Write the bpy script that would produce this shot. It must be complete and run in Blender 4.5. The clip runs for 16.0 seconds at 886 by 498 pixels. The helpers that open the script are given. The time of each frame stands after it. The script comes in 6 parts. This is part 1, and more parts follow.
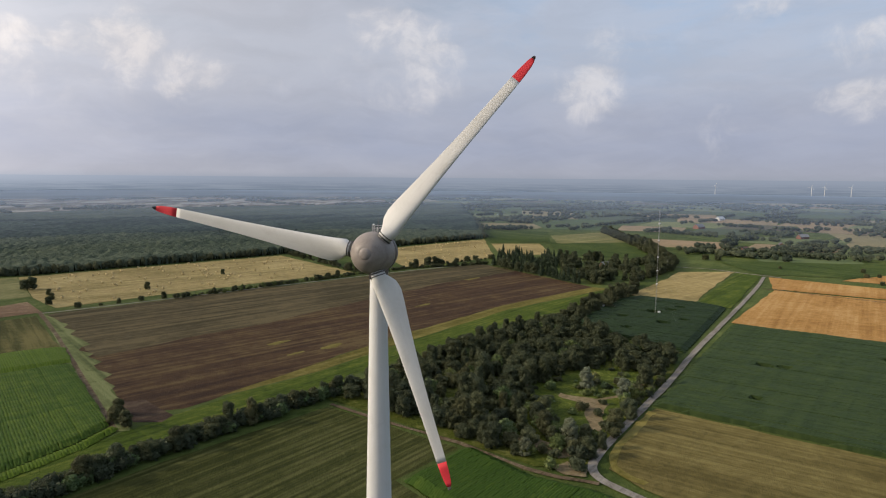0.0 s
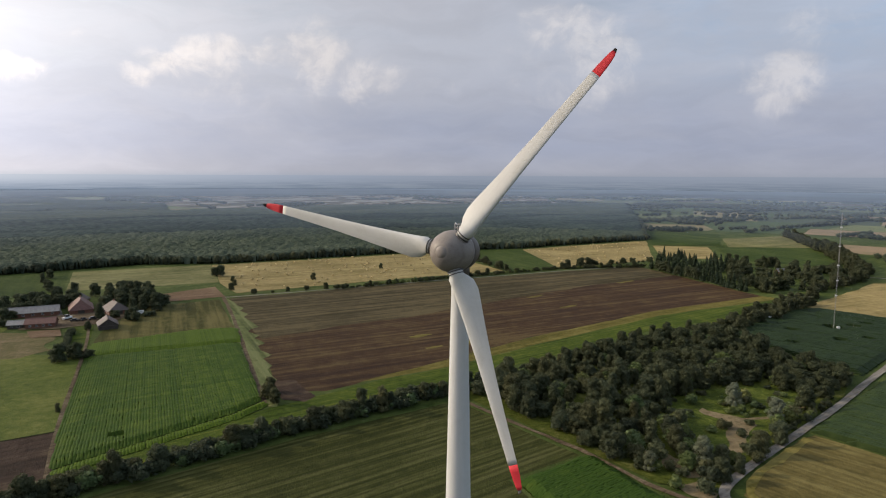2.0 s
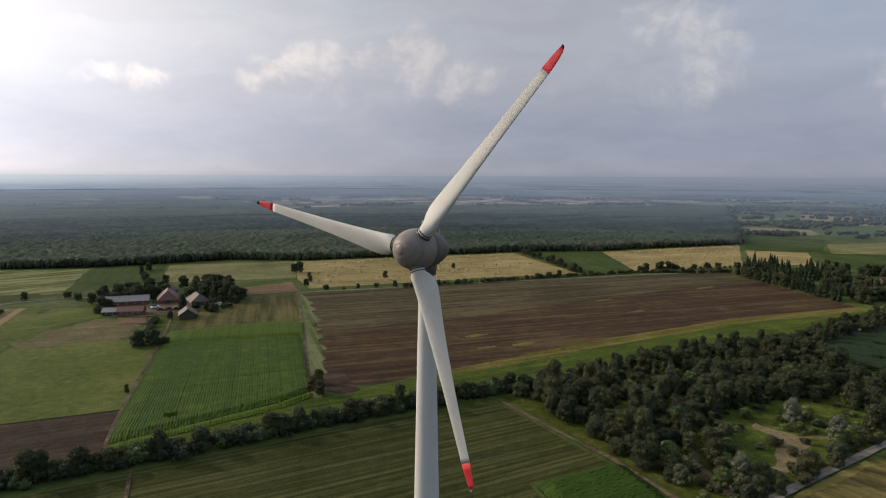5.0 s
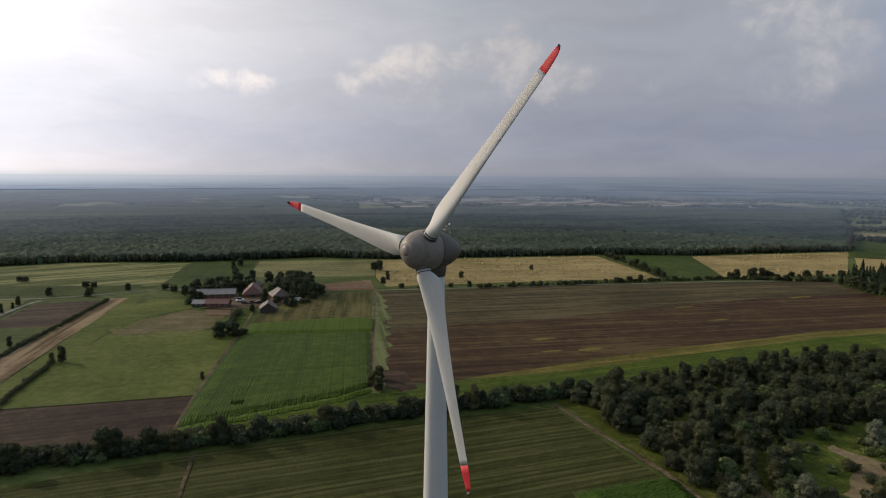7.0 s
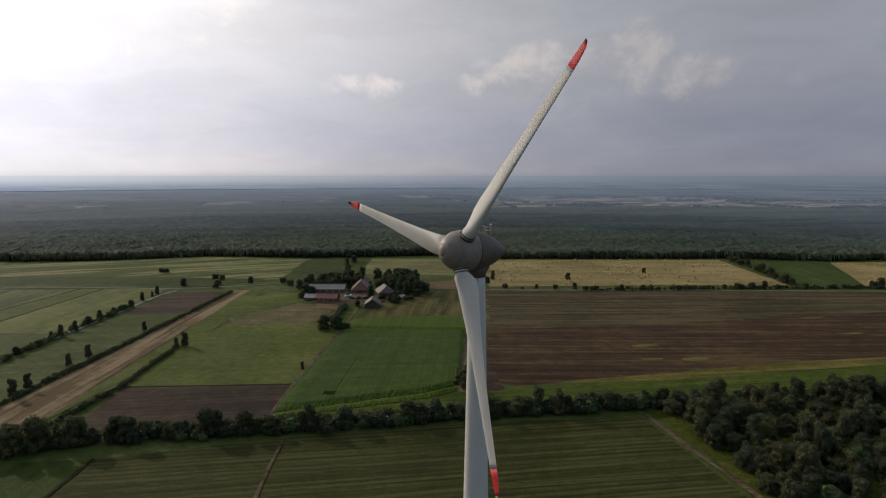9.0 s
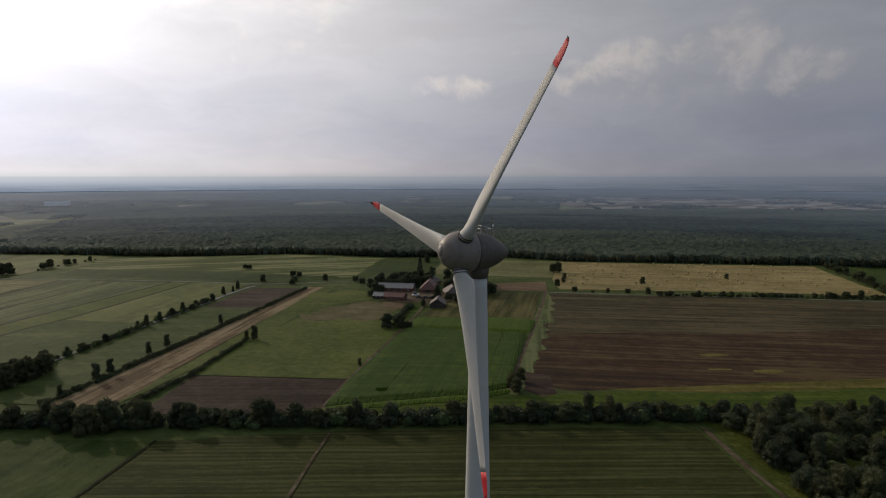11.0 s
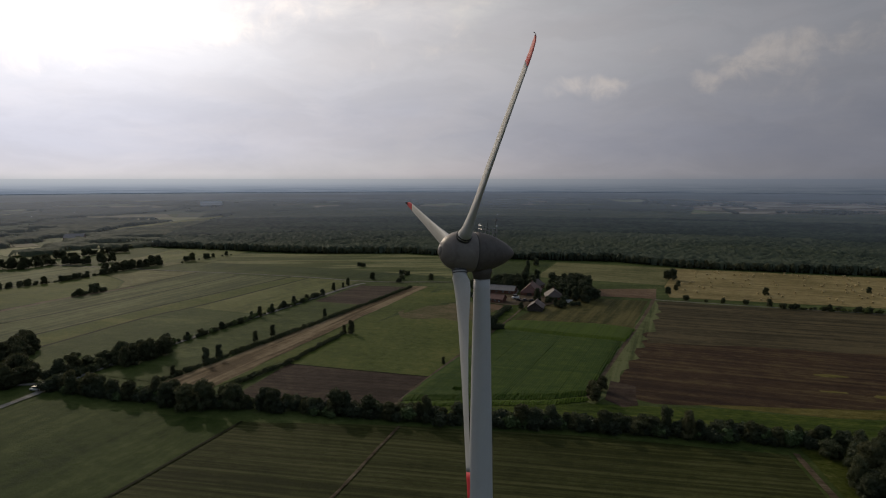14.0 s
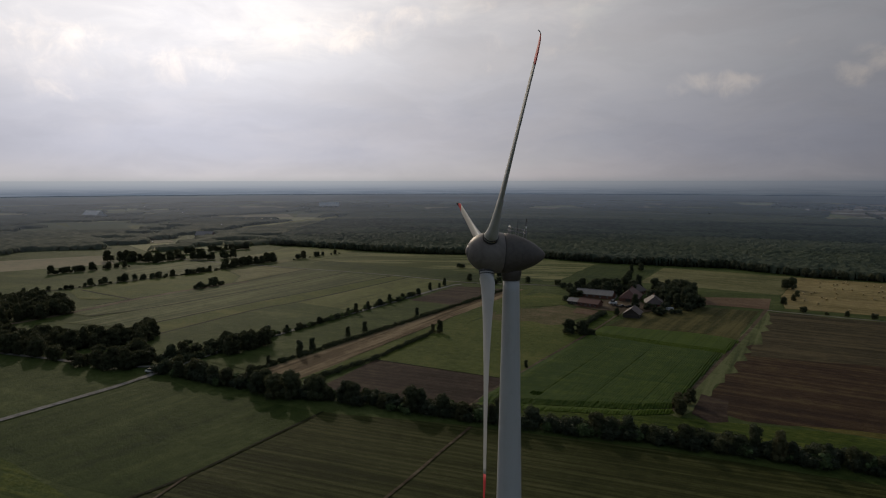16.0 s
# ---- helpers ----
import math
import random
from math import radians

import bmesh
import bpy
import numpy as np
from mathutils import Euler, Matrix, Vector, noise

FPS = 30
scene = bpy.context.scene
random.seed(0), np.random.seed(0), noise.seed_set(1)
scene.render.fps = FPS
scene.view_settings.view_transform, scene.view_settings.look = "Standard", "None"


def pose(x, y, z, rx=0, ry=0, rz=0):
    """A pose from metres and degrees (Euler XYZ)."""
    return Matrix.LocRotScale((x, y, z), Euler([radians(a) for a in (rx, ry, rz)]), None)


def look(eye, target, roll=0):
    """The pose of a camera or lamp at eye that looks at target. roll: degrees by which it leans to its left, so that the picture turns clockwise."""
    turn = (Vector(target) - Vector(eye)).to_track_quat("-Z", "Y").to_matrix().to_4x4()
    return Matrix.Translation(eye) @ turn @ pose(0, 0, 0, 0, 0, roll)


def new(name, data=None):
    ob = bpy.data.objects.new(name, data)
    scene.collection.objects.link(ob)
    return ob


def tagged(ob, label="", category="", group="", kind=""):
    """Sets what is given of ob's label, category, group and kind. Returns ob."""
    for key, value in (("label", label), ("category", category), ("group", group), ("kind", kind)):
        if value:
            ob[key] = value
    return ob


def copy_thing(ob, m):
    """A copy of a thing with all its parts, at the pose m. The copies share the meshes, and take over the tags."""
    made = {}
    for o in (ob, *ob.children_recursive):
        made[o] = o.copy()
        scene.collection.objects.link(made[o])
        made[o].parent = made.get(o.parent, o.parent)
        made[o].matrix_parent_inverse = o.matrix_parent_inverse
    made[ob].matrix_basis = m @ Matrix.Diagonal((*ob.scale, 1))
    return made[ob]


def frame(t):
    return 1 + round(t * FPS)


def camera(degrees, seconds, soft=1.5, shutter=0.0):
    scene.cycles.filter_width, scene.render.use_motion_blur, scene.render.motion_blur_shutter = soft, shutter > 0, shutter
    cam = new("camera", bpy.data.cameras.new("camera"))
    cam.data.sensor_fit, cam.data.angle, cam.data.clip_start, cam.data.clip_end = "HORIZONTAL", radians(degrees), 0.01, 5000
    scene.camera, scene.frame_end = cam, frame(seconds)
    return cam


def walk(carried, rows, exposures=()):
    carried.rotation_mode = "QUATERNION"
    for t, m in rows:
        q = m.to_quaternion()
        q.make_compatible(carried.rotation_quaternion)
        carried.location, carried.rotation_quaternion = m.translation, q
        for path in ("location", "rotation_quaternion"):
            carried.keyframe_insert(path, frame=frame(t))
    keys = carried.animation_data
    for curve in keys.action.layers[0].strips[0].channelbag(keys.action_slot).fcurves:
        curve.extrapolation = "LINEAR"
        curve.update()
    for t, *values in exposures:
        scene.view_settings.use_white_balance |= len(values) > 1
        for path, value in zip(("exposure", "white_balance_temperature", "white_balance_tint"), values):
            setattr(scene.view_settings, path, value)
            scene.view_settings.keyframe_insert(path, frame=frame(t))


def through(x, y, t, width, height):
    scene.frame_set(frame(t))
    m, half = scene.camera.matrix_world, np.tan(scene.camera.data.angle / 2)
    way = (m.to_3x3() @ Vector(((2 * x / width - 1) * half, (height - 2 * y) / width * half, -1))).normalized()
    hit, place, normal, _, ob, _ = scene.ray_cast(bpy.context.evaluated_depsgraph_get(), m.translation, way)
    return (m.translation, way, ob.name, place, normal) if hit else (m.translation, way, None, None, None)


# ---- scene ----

from collections import defaultdict

# ---------------------------------------------------------------- camera
cam = camera(70.07, 16.0, soft=1.1)
ROWS = [
    (0.0, -3.43, -91.02, 80.00, -8.00, -6.43, -0.46),
    (0.5, -0.53, -91.15, 80.09, -2.70, -6.50, -0.42),
    (1.0, 2.45, -91.21, 80.14, 0.54, -6.54, -0.34),
    (1.5, 5.50, -91.24, 80.14, 1.92, -6.55, -0.36),
    (2.0, 8.57, -91.32, 80.13, 6.94, -6.62, -0.24),
    (2.5, 11.66, -91.32, 80.12, 8.15, -6.59, -0.23),
    (3.0, 14.70, -91.11, 80.12, 9.44, -6.58, -0.18),
    (5.5, 30.08, -88.07, 79.93, 17.80, -6.57, -0.31),
    (6.0, 33.00, -87.25, 80.01, 20.60, -6.55, -0.35),
    (6.5, 35.87, -86.22, 80.11, 22.87, -6.58, -0.34),
    (7.0, 38.64, -85.07, 80.18, 23.89, -6.58, -0.32),
    (7.5, 41.23, -83.87, 80.23, 27.67, -6.63, -0.17),
    (8.0, 43.81, -82.50, 80.27, 31.62, -6.64, -0.10),
    (8.5, 46.37, -80.91, 80.30, 33.35, -6.64, -0.04),
    (11.0, 58.72, -71.55, 80.26, 42.67, -6.55, -0.00),
    (11.5, 61.06, -69.49, 80.20, 44.40, -6.54, -0.00),
    (12.0, 63.30, -67.36, 80.13, 45.45, -6.51, 0.02),
    (12.5, 65.51, -65.20, 80.06, 47.50, -6.45, -0.01),
    (13.0, 67.67, -63.07, 80.02, 49.70, -6.41, 0.02),
    (13.5, 69.75, -60.83, 79.99, 52.03, -6.36, 0.03),
    (14.0, 71.68, -58.43, 79.95, 54.38, -6.33, -0.01),
    (14.5, 73.45, -55.91, 79.92, 56.62, -6.27, 0.03),
    (15.0, 75.11, -53.38, 79.88, 58.84, -6.24, 0.04),
    (15.5, 76.73, -50.82, 79.83, 61.52, -6.19, 0.04),
    (16.0, 78.37, -48.20, 79.79, 64.63, -6.15, 0.05),
]
EXPOSURES = [(0.0, 0.04), (3.0, -0.08), (5.5, -0.28), (8.5, -0.65), (11.0, -1.01), (13.5, -1.31), (16.0, -1.62)]
walk(cam, [(t, pose(x, y, z, 90 + pitch, roll, yaw)) for t, x, y, z, yaw, pitch, roll in ROWS], EXPOSURES)

# ---------------------------------------------------------------- light
SUN_AZ, SUN_EL = 87.0, 23.0      # degrees to the left of north (+y), degrees up
SUN_DIR = Vector((-math.sin(radians(SUN_AZ)) * math.cos(radians(SUN_EL)),
                  math.cos(radians(SUN_AZ)) * math.cos(radians(SUN_EL)), math.sin(radians(SUN_EL))))
sun = new("sun", bpy.data.lights.new("sun", "SUN"))
sun.data.energy, sun.data.angle, sun.data.color = 3.5, radians(0.8), (1.0, 0.84, 0.62)
sun.matrix_world = look(SUN_DIR * 300, (0, 0, 0))


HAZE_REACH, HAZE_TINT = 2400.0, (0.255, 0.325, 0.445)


class Nodes:
    """Short hand for building a node tree."""

    def __init__(self, tree):
        self.tree, self.n, self.l = tree, tree.nodes, tree.links

    def put(self, socket, value):
        if isinstance(value, bpy.types.NodeSocket):
            self.l.new(value, socket)
        elif isinstance(value, (int, float)):
            socket.default_value = value
        else:
            value = tuple(value)
            if len(value) == 3 and len(socket.default_value) == 4:
                value = (*value, 1)
            socket.default_value = value

    def node(self, kind, inputs=None, **props):
        nd = self.n.new(kind)
        if "operation" in props:
            nd.operation = props["operation"]
        if "use_clamp" in props:
            nd.use_clamp = props["use_clamp"]
        if "data_type" in props:
            nd.data_type, nd.blend_type = props["data_type"], props["blend_type"]
        if "interpolation_type" in props:
            nd.interpolation_type = props["interpolation_type"]
        for k, v in (inputs or {}).items():
            self.put(nd.inputs[k], v)
        return nd

    def math(self, op, a, b=0.0, c=0.0, clamp=False):
        return self.node("ShaderNodeMath", {0: a, 1: b, 2: c}, operation=op, use_clamp=clamp).outputs[0]

    def mix(self, fac, a, b, mode="MIX"):
        nd = self.node("ShaderNodeMix", data_type="RGBA", blend_type=mode)
        self.put(nd.inputs["Factor"], fac)
        self.put(nd.inputs[6], a)
        self.put(nd.inputs[7], b)
        return nd.outputs[2]

    def ramp(self, fac, lo, hi, a=0.0, b=1.0):
        return self.node("ShaderNodeMapRange", {"Value": fac, "From Min": lo, "From Max": hi, "To Min": a, "To Max": b}, interpolation_type="SMOOTHSTEP").outputs[0]

    def noise(self, vec, scale, detail=4.0, rough=0.55, distort=0.0):
        return self.node("ShaderNodeTexNoise", {"Vector": vec, "Scale": scale, "Detail": detail, "Roughness": rough, "Distortion": distort}).outputs["Fac"]

    def turned(self, vec, angle=0.0, scale=(1, 1, 1), loc=(0, 0, 0)):
        turned = self.node("ShaderNodeMapping", {"Vector": vec, "Rotation": (0, 0, radians(-angle)), "Location": loc}).outputs[0]
        return self.node("ShaderNodeVectorMath", {0: turned, 1: scale}, operation="MULTIPLY").outputs[0]


# sky: a clear sky behind a broken sheet of cloud, bright round the sun
world = bpy.data.worlds.new("world")
scene.world = world
world.use_nodes = True
W = Nodes(world.node_tree)
W.n.clear()
way = W.node("ShaderNodeTexCoord").outputs["Generated"]
sky_node = W.node("ShaderNodeTexSky")
sky_node.sky_type, sky_node.sun_disc = "NISHITA", False
sky_node.sun_elevation, sky_node.sun_rotation = radians(SUN_EL), radians(360 - SUN_AZ)
sky_node.altitude, sky_node.air_density, sky_node.dust_density = 80, 1.2, 2.5
sky = sky_node.outputs[0]
sep = W.node("ShaderNodeSeparateXYZ", {0: way})
up = sep.outputs[2]
toward = W.node("ShaderNodeVectorMath", {0: way, 1: SUN_DIR}, operation="DOT_PRODUCT").outputs["Value"]
flat_way = W.node("ShaderNodeCombineXYZ", {0: sep.outputs[0], 1: sep.outputs[1], 2: W.math("MULTIPLY", up, 3.2)}).outputs[0]
low = W.noise(flat_way, 1.6, 4, 0.5, 0.3)
mid = W.noise(flat_way, 6.0, 6, 0.62, 0.5)
veil = W.math("ADD", W.math("MULTIPLY", low, 0.6), W.math("MULTIPLY", mid, 0.4))
# cumulus heads: azimuth to the left, elevation, half width, half height (degrees), strength
CLOUDS_NORTH = [(-3.2, 13.0, 2.6, 1.1, 1.0), (-6.0, 11.0, 3.1, 2.1, 0.8), (-3.7, 9.3, 4.9, 1.6, 0.45), (-20.8, 8.1, 2.5, 1.3, 1.0), (-18.7, 7.3, 1.1, 0.6, 0.7),
                (-22.1, 11.7, 2.1, 1.3, 0.45), (-25.5, 11.7, 3.1, 0.6, 0.35), (-31.7, 5.2, 2.3, 2.3, 0.35), (-40.7, 10.3, 2.1, 0.9, 0.9), (-41.1, 6.3, 2.3, 0.9, 0.9),
                (-39.1, 9.8, 1.5, 0.5, 0.5), (-34.3, 13.2, 3.1, 0.5, 0.5), (24.3, 7.5, 4.6, 1.6, 0.3), (23.1, 10.4, 4.6, 0.8, 0.55)]
CLOUDS_BANK = [(32.2, 8.2, 1.2, 0.6, 0.8), (29.6, 9.6, 2.1, 0.8, 0.8), (26.5, 10.6, 2.6, 1.0, 0.95), (22.0, 10.5, 2.6, 0.8, 0.65), (18.1, 10.5, 2.4, 1.4, 0.95),
               (18.8, 12.1, 1.8, 1.1, 0.5), (13.6, 9.0, 2.7, 1.2, 0.8), (24.5, 8.4, 6.7, 1.3, 0.35), (41.1, 8.3, 2.7, 0.5, 0.7), (44.2, 7.7, 2.3, 0.4, 0.35),
               (37.2, 10.9, 1.1, 0.4, 0.4), (7.1, 7.5, 4.6, 0.6, 0.25)]
CLOUDS_SUNWARD = [(53.6, 13.8, 3.1, 0.7, 0.5), (60.6, 11.5, 1.6, 0.9, 0.4), (53.7, 11.4, 2.8, 0.5, 0.4), (85.3, 9.7, 5.1, 1.0, 0.5), (95.5, 7.1, 3.6, 0.6, 0.4),
                  (75.6, 12.4, 6.2, 0.7, 0.65), (68.3, 13.9, 4.6, 0.5, 0.65), (61.8, 15.0, 3.1, 0.4, 0.6), (96.8, 10.8, 5.6, 1.5, 0.5), (69.5, 13.6, 6.7, 0.8, 0.5), (53.2, 14.7, 4.1, 0.6, 0.4)]
# the way, shaken a little, so that the heads get uneven borders
shake = W.node("ShaderNodeTexNoise", {"Vector": way, "Scale": 7.0, "Detail": 4.0, "Roughness": 0.55}).outputs["Color"]
shake = W.node("ShaderNodeVectorMath", {0: W.node("ShaderNodeVectorMath", {0: shake, 1: (0.5, 0.5, 0.5)}, operation="SUBTRACT").outputs[0], "Scale": 0.06}, operation="SCALE").outputs[0]
bent = W.node("ShaderNodeVectorMath", {0: way, 1: shake}, operation="ADD").outputs[0]
bent_up = W.node("ShaderNodeSeparateXYZ", {0: bent}).outputs[2]
heads = None
for az, el, w, h, strength in CLOUDS_NORTH + CLOUDS_BANK + CLOUDS_SUNWARD:
    a, e = radians(az), radians(el)
    mid_way = Vector((-math.sin(a) * math.cos(e), math.cos(a) * math.cos(e), math.sin(e)))
    side = Vector((math.cos(a), math.sin(a), 0))
    across = W.math("DIVIDE", W.node("ShaderNodeVectorMath", {0: bent, 1: side}, operation="DOT_PRODUCT").outputs["Value"], 1.25 * math.sin(radians(w)))
    above = W.math("DIVIDE", W.math("SUBTRACT", bent_up, math.sin(e)), math.sin(radians(h)))
    above = W.math("MAXIMUM", W.math("MULTIPLY", above, 0.8), W.math("MULTIPLY", above, -0.42))   # long soft foot, short top
    ahead = W.math("GREATER_THAN", W.node("ShaderNodeVectorMath", {0: way, 1: mid_way}, operation="DOT_PRODUCT").outputs["Value"], 0.8)
    r2 = W.math("ADD", W.math("MULTIPLY", across, across), W.math("MULTIPLY", above, above))
    body = W.math("MULTIPLY", W.math("MULTIPLY", W.math("SUBTRACT", 1.0, W.math("MULTIPLY", r2, 0.6), clamp=True), ahead), strength)
    heads = body if heads is None else W.math("MAXIMUM", heads, body)
billow = W.noise(bent, 22.0, 8, 0.62, 0.4)
puffs = W.noise(bent, 55.0, 4, 0.6)
head_mask = W.ramp(W.math("ADD", heads, W.math("MULTIPLY", W.math("SUBTRACT", billow, 0.50), 1.9)), 0.15, 1.15)
head_mask = W.math("MULTIPLY", head_mask, W.ramp(heads, 0.0, 0.55))
clear = W.mix(1.0, W.mix(1.0, sky, (0.10, 0.10, 0.10), "MULTIPLY"), (0.80, 0.80, 0.82), "DARKEN")
grey = W.mix(W.ramp(up, 0.0, 0.05), (0.375, 0.395, 0.475), (0.36, 0.395, 0.51))
grey = W.mix(W.ramp(up, 0.06, 0.20), grey, (0.46, 0.495, 0.585))
grey = W.mix(W.ramp(veil, 0.42, 0.66, 0.0, 0.32), grey, (0.52, 0.525, 0.585))
grey = W.mix(W.ramp(veil, 0.48, 0.30, 0.0, 0.2), grey, (0.33, 0.36, 0.46))
cover = W.ramp(W.math("SUBTRACT", veil, W.math("MULTIPLY", up, 0.9)), 0.10, 0.36, 0.45, 0.97)
col = W.mix(cover, clear, grey)
level_way = W.node("ShaderNodeVectorMath", {0: W.node("ShaderNodeVectorMath", {0: way, 1: (1, 1, 0)}, operation="MULTIPLY").outputs[0]}, operation="NORMALIZE").outputs[0]
facing = W.node("ShaderNodeVectorMath", {0: level_way, 1: Vector((SUN_DIR.x, SUN_DIR.y, 0)).normalized()}, operation="DOT_PRODUCT").outputs["Value"]
col = W.mix(W.math("MULTIPLY", W.math("MULTIPLY", W.ramp(facing, 0.05, -0.40), W.ramp(up, 0.09, 0.23)), W.ramp(veil, 0.62, 0.45, 0.35, 0.9)), col, (0.365, 0.49, 0.68))
lit = W.mix(W.ramp(W.math("ADD", W.math("MULTIPLY", billow, 0.6), W.math("MULTIPLY", puffs, 0.4)), 0.38, 0.60), (0.60, 0.595, 0.635), (0.76, 0.73, 0.735))
col = W.mix(W.math("MULTIPLY", head_mask, 0.62), col, lit)
# forward scatter: the sky grows brighter towards the sun
spread = W.math("MULTIPLY", W.math("ADD", W.ramp(facing, 0.1, 0.95, 0.0, 0.62), W.math("MULTIPLY", W.math("POWER", W.math("MAXIMUM", facing, 0.0), 4.6), W.ramp(up, 0.0, 0.22, 2.3, 2.6))), W.ramp(up, 0.70, 0.25, 0.3, 1.0))
lift = W.math("ADD", 1.0, W.math("ADD", spread, W.ramp(toward, 0.90, 1.0, 0.0, 1.2)))
warm = W.mix(W.ramp(toward, 0.0, 0.9), (1, 1, 1), (1.09, 1.0, 0.89))
col = W.mix(1.0, col, warm, "MULTIPLY")
rippled = W.noise(W.node("ShaderNodeVectorMath", {0: bent, 1: (1.0, 1.0, 4.5)}, operation="MULTIPLY").outputs[0], 5.0, 7, 0.6, 0.4)
lift = W.math("MULTIPLY", lift, W.ramp(rippled, 0.34, 0.66, 0.965, 1.04))
lift = W.math("MULTIPLY", lift, W.ramp(up, 0.30, 0.65, 1.0, 1.45))      # unseen sky overhead, brightened and then warmed to fill the shadows
col = W.mix(W.ramp(up, 0.30, 0.65), col, W.mix(1.0, col, (1.06, 1.0, 0.92), "MULTIPLY"))
col = W.node("ShaderNodeVectorMath", {0: col, "Scale": lift}, operation="SCALE").outputs[0]
edge = W.node("ShaderNodeVectorMath", {0: W.mix(W.ramp(facing, 0.3, 0.95), (0.315, 0.345, 0.415), (0.33, 0.335, 0.35)), "Scale": lift}, operation="SCALE").outputs[0]
col = W.mix(W.ramp(up, -0.006, 0.010), edge, col)
col = W.mix(W.ramp(up, -0.03, -0.02), (0.12, 0.13, 0.11), col)
W.node("ShaderNodeOutputWorld", {0: W.node("ShaderNodeBackground", {"Color": col, "Strength": 1.0}).outputs[0]})

# ---------------------------------------------------------------- materials
MATS = {}


def material(name):
    m = bpy.data.materials.new(name)
    m.use_nodes = True
    N = Nodes(m.node_tree)
    N.n.clear()
    MATS[name] = m
    return m, N


def finish(N, colour, rough=0.8, bump=None, height=0.1, spec=0.3, metal=0.0, translucent=0.0, haze_sheen=0.0, matt=0.0):
    ins = {"Diffuse Roughness": matt, "Base Color": colour, "Roughness": rough, "Specular IOR Level": spec, "Metallic": metal}
    # blue-tinted sheen that stands in for haze at grazing angles
    if haze_sheen:
        ins.update({"Sheen Weight": haze_sheen, "Sheen Roughness": 0.3, "Sheen Tint": (0.60, 0.72, 0.86)})
    if bump is not None:
        ins["Normal"] = N.node("ShaderNodeBump", {"Height": bump, "Distance": height, "Strength": 0.7}).outputs[0]
    shader = N.node("ShaderNodeBsdfPrincipled", ins).outputs[0]
    if translucent:
        other = N.node("ShaderNodeBsdfTranslucent", {"Color": colour}).outputs[0]
        shader = N.node("ShaderNodeMixShader", {0: translucent, 1: shader, 2: other}).outputs[0]
    N.node("ShaderNodeOutputMaterial", {0: shader})


def field_material(name, dark, mean, light, angle=43.0, row=3.0, rows=0.35, patch=0.02, rough=0.75, line=0.0, line_gap=18.0, spec=0.035, wave=0.0, wave_gap=2.2):
    """Cropped or grazed land: streaks along the rows, patches, fine grain and, where line > 0, wheel tracks."""
    m, N = material(name)
    pos = N.node("ShaderNodeNewGeometry").outputs["Position"]
    along = N.turned(pos, angle)
    big = N.noise(pos, patch, 5, 0.6, 0.5)
    medium = N.noise(pos, patch * 9, 4, 0.6)
    grain = N.noise(pos, 1.3, 5, 0.75)
    streak = N.noise(N.turned(pos, angle, (0.012, 1.0 / row, 1)), 1.0, 3, 0.6)
    broad = N.noise(N.turned(pos, angle, (0.004, 0.25 / row, 1)), 1.0, 2, 0.5)
    fleck = N.noise(pos, 0.35, 5, 0.75)
    v = N.math("ADD", N.math("MULTIPLY", big, 0.36), N.math("MULTIPLY", medium, 0.24))
    v = N.math("ADD", v, N.math("ADD", N.math("MULTIPLY", grain, 0.16), N.math("MULTIPLY", fleck, 0.24)))
    v = N.math("ADD", v, N.math("MULTIPLY", N.math("SUBTRACT", N.math("ADD", N.math("MULTIPLY", streak, 0.6), N.math("MULTIPLY", broad, 0.4)), 0.5), rows * 1.4))
    col = N.mix(N.ramp(v, 0.39, 0.51), dark, mean)
    col = N.mix(N.ramp(v, 0.49, 0.62), col, light)
    if wave:
        yy = N.node("ShaderNodeSeparateXYZ", {0: along}).outputs[1]
        beat = N.math("SINE", N.math("ADD", N.math("MULTIPLY", yy, 2 * math.pi / wave_gap), N.math("MULTIPLY", N.noise(pos, 0.03, 3), 7.0)))
        col = N.mix(N.math("MULTIPLY", N.ramp(beat, -0.2, 0.9), N.math("MULTIPLY", N.ramp(medium, 0.3, 0.65, 0.3, 1.0), wave)), col, dark)
    if line:
        y = N.node("ShaderNodeSeparateXYZ", {0: along}).outputs[1]
        wob = N.math("ADD", y, N.math("MULTIPLY", N.noise(pos, 0.06, 2), 2.5))
        saw = N.math("PINGPONG", wob, line_gap / 2)
        mask = N.math("MULTIPLY", N.ramp(saw, 0.9, 0.25), N.math("MULTIPLY", N.ramp(medium, 0.3, 0.6), line))
        col = N.mix(mask, col, light)
    finish(N, col, rough, N.math("ADD", N.math("ADD", grain, N.math("MULTIPLY", fleck, 2.0)), N.math("MULTIPLY", streak, 1.0)), 0.45, spec, matt=0.35)
    return m


GRASS = field_material("grass", (0.035, 0.053, 0.013), (0.060, 0.080, 0.022), (0.104, 0.124, 0.042), row=6, rows=0.2)
PASTURE = field_material("pasture", (0.053, 0.071, 0.014), (0.084, 0.105, 0.023), (0.140, 0.142, 0.040), row=4, rows=0.15, patch=0.03)
VERGE = field_material("bright_verge", (0.028, 0.046, 0.007), (0.052, 0.076, 0.011), (0.100, 0.116, 0.020), row=1.5, rows=0.4, patch=0.05)
STRIPED = field_material("mown_green_field", (0.027, 0.031, 0.009), (0.047, 0.052, 0.015), (0.077, 0.078, 0.028), angle=43.5, row=1.6, rows=0.75, line=0.35, line_gap=14, wave=0.75, wave_gap=2.6)
FIELD_GREEN = field_material("green_crop", (0.024, 0.041, 0.010), (0.043, 0.063, 0.015), (0.072, 0.092, 0.026), angle=124.5, row=5, rows=0.3)
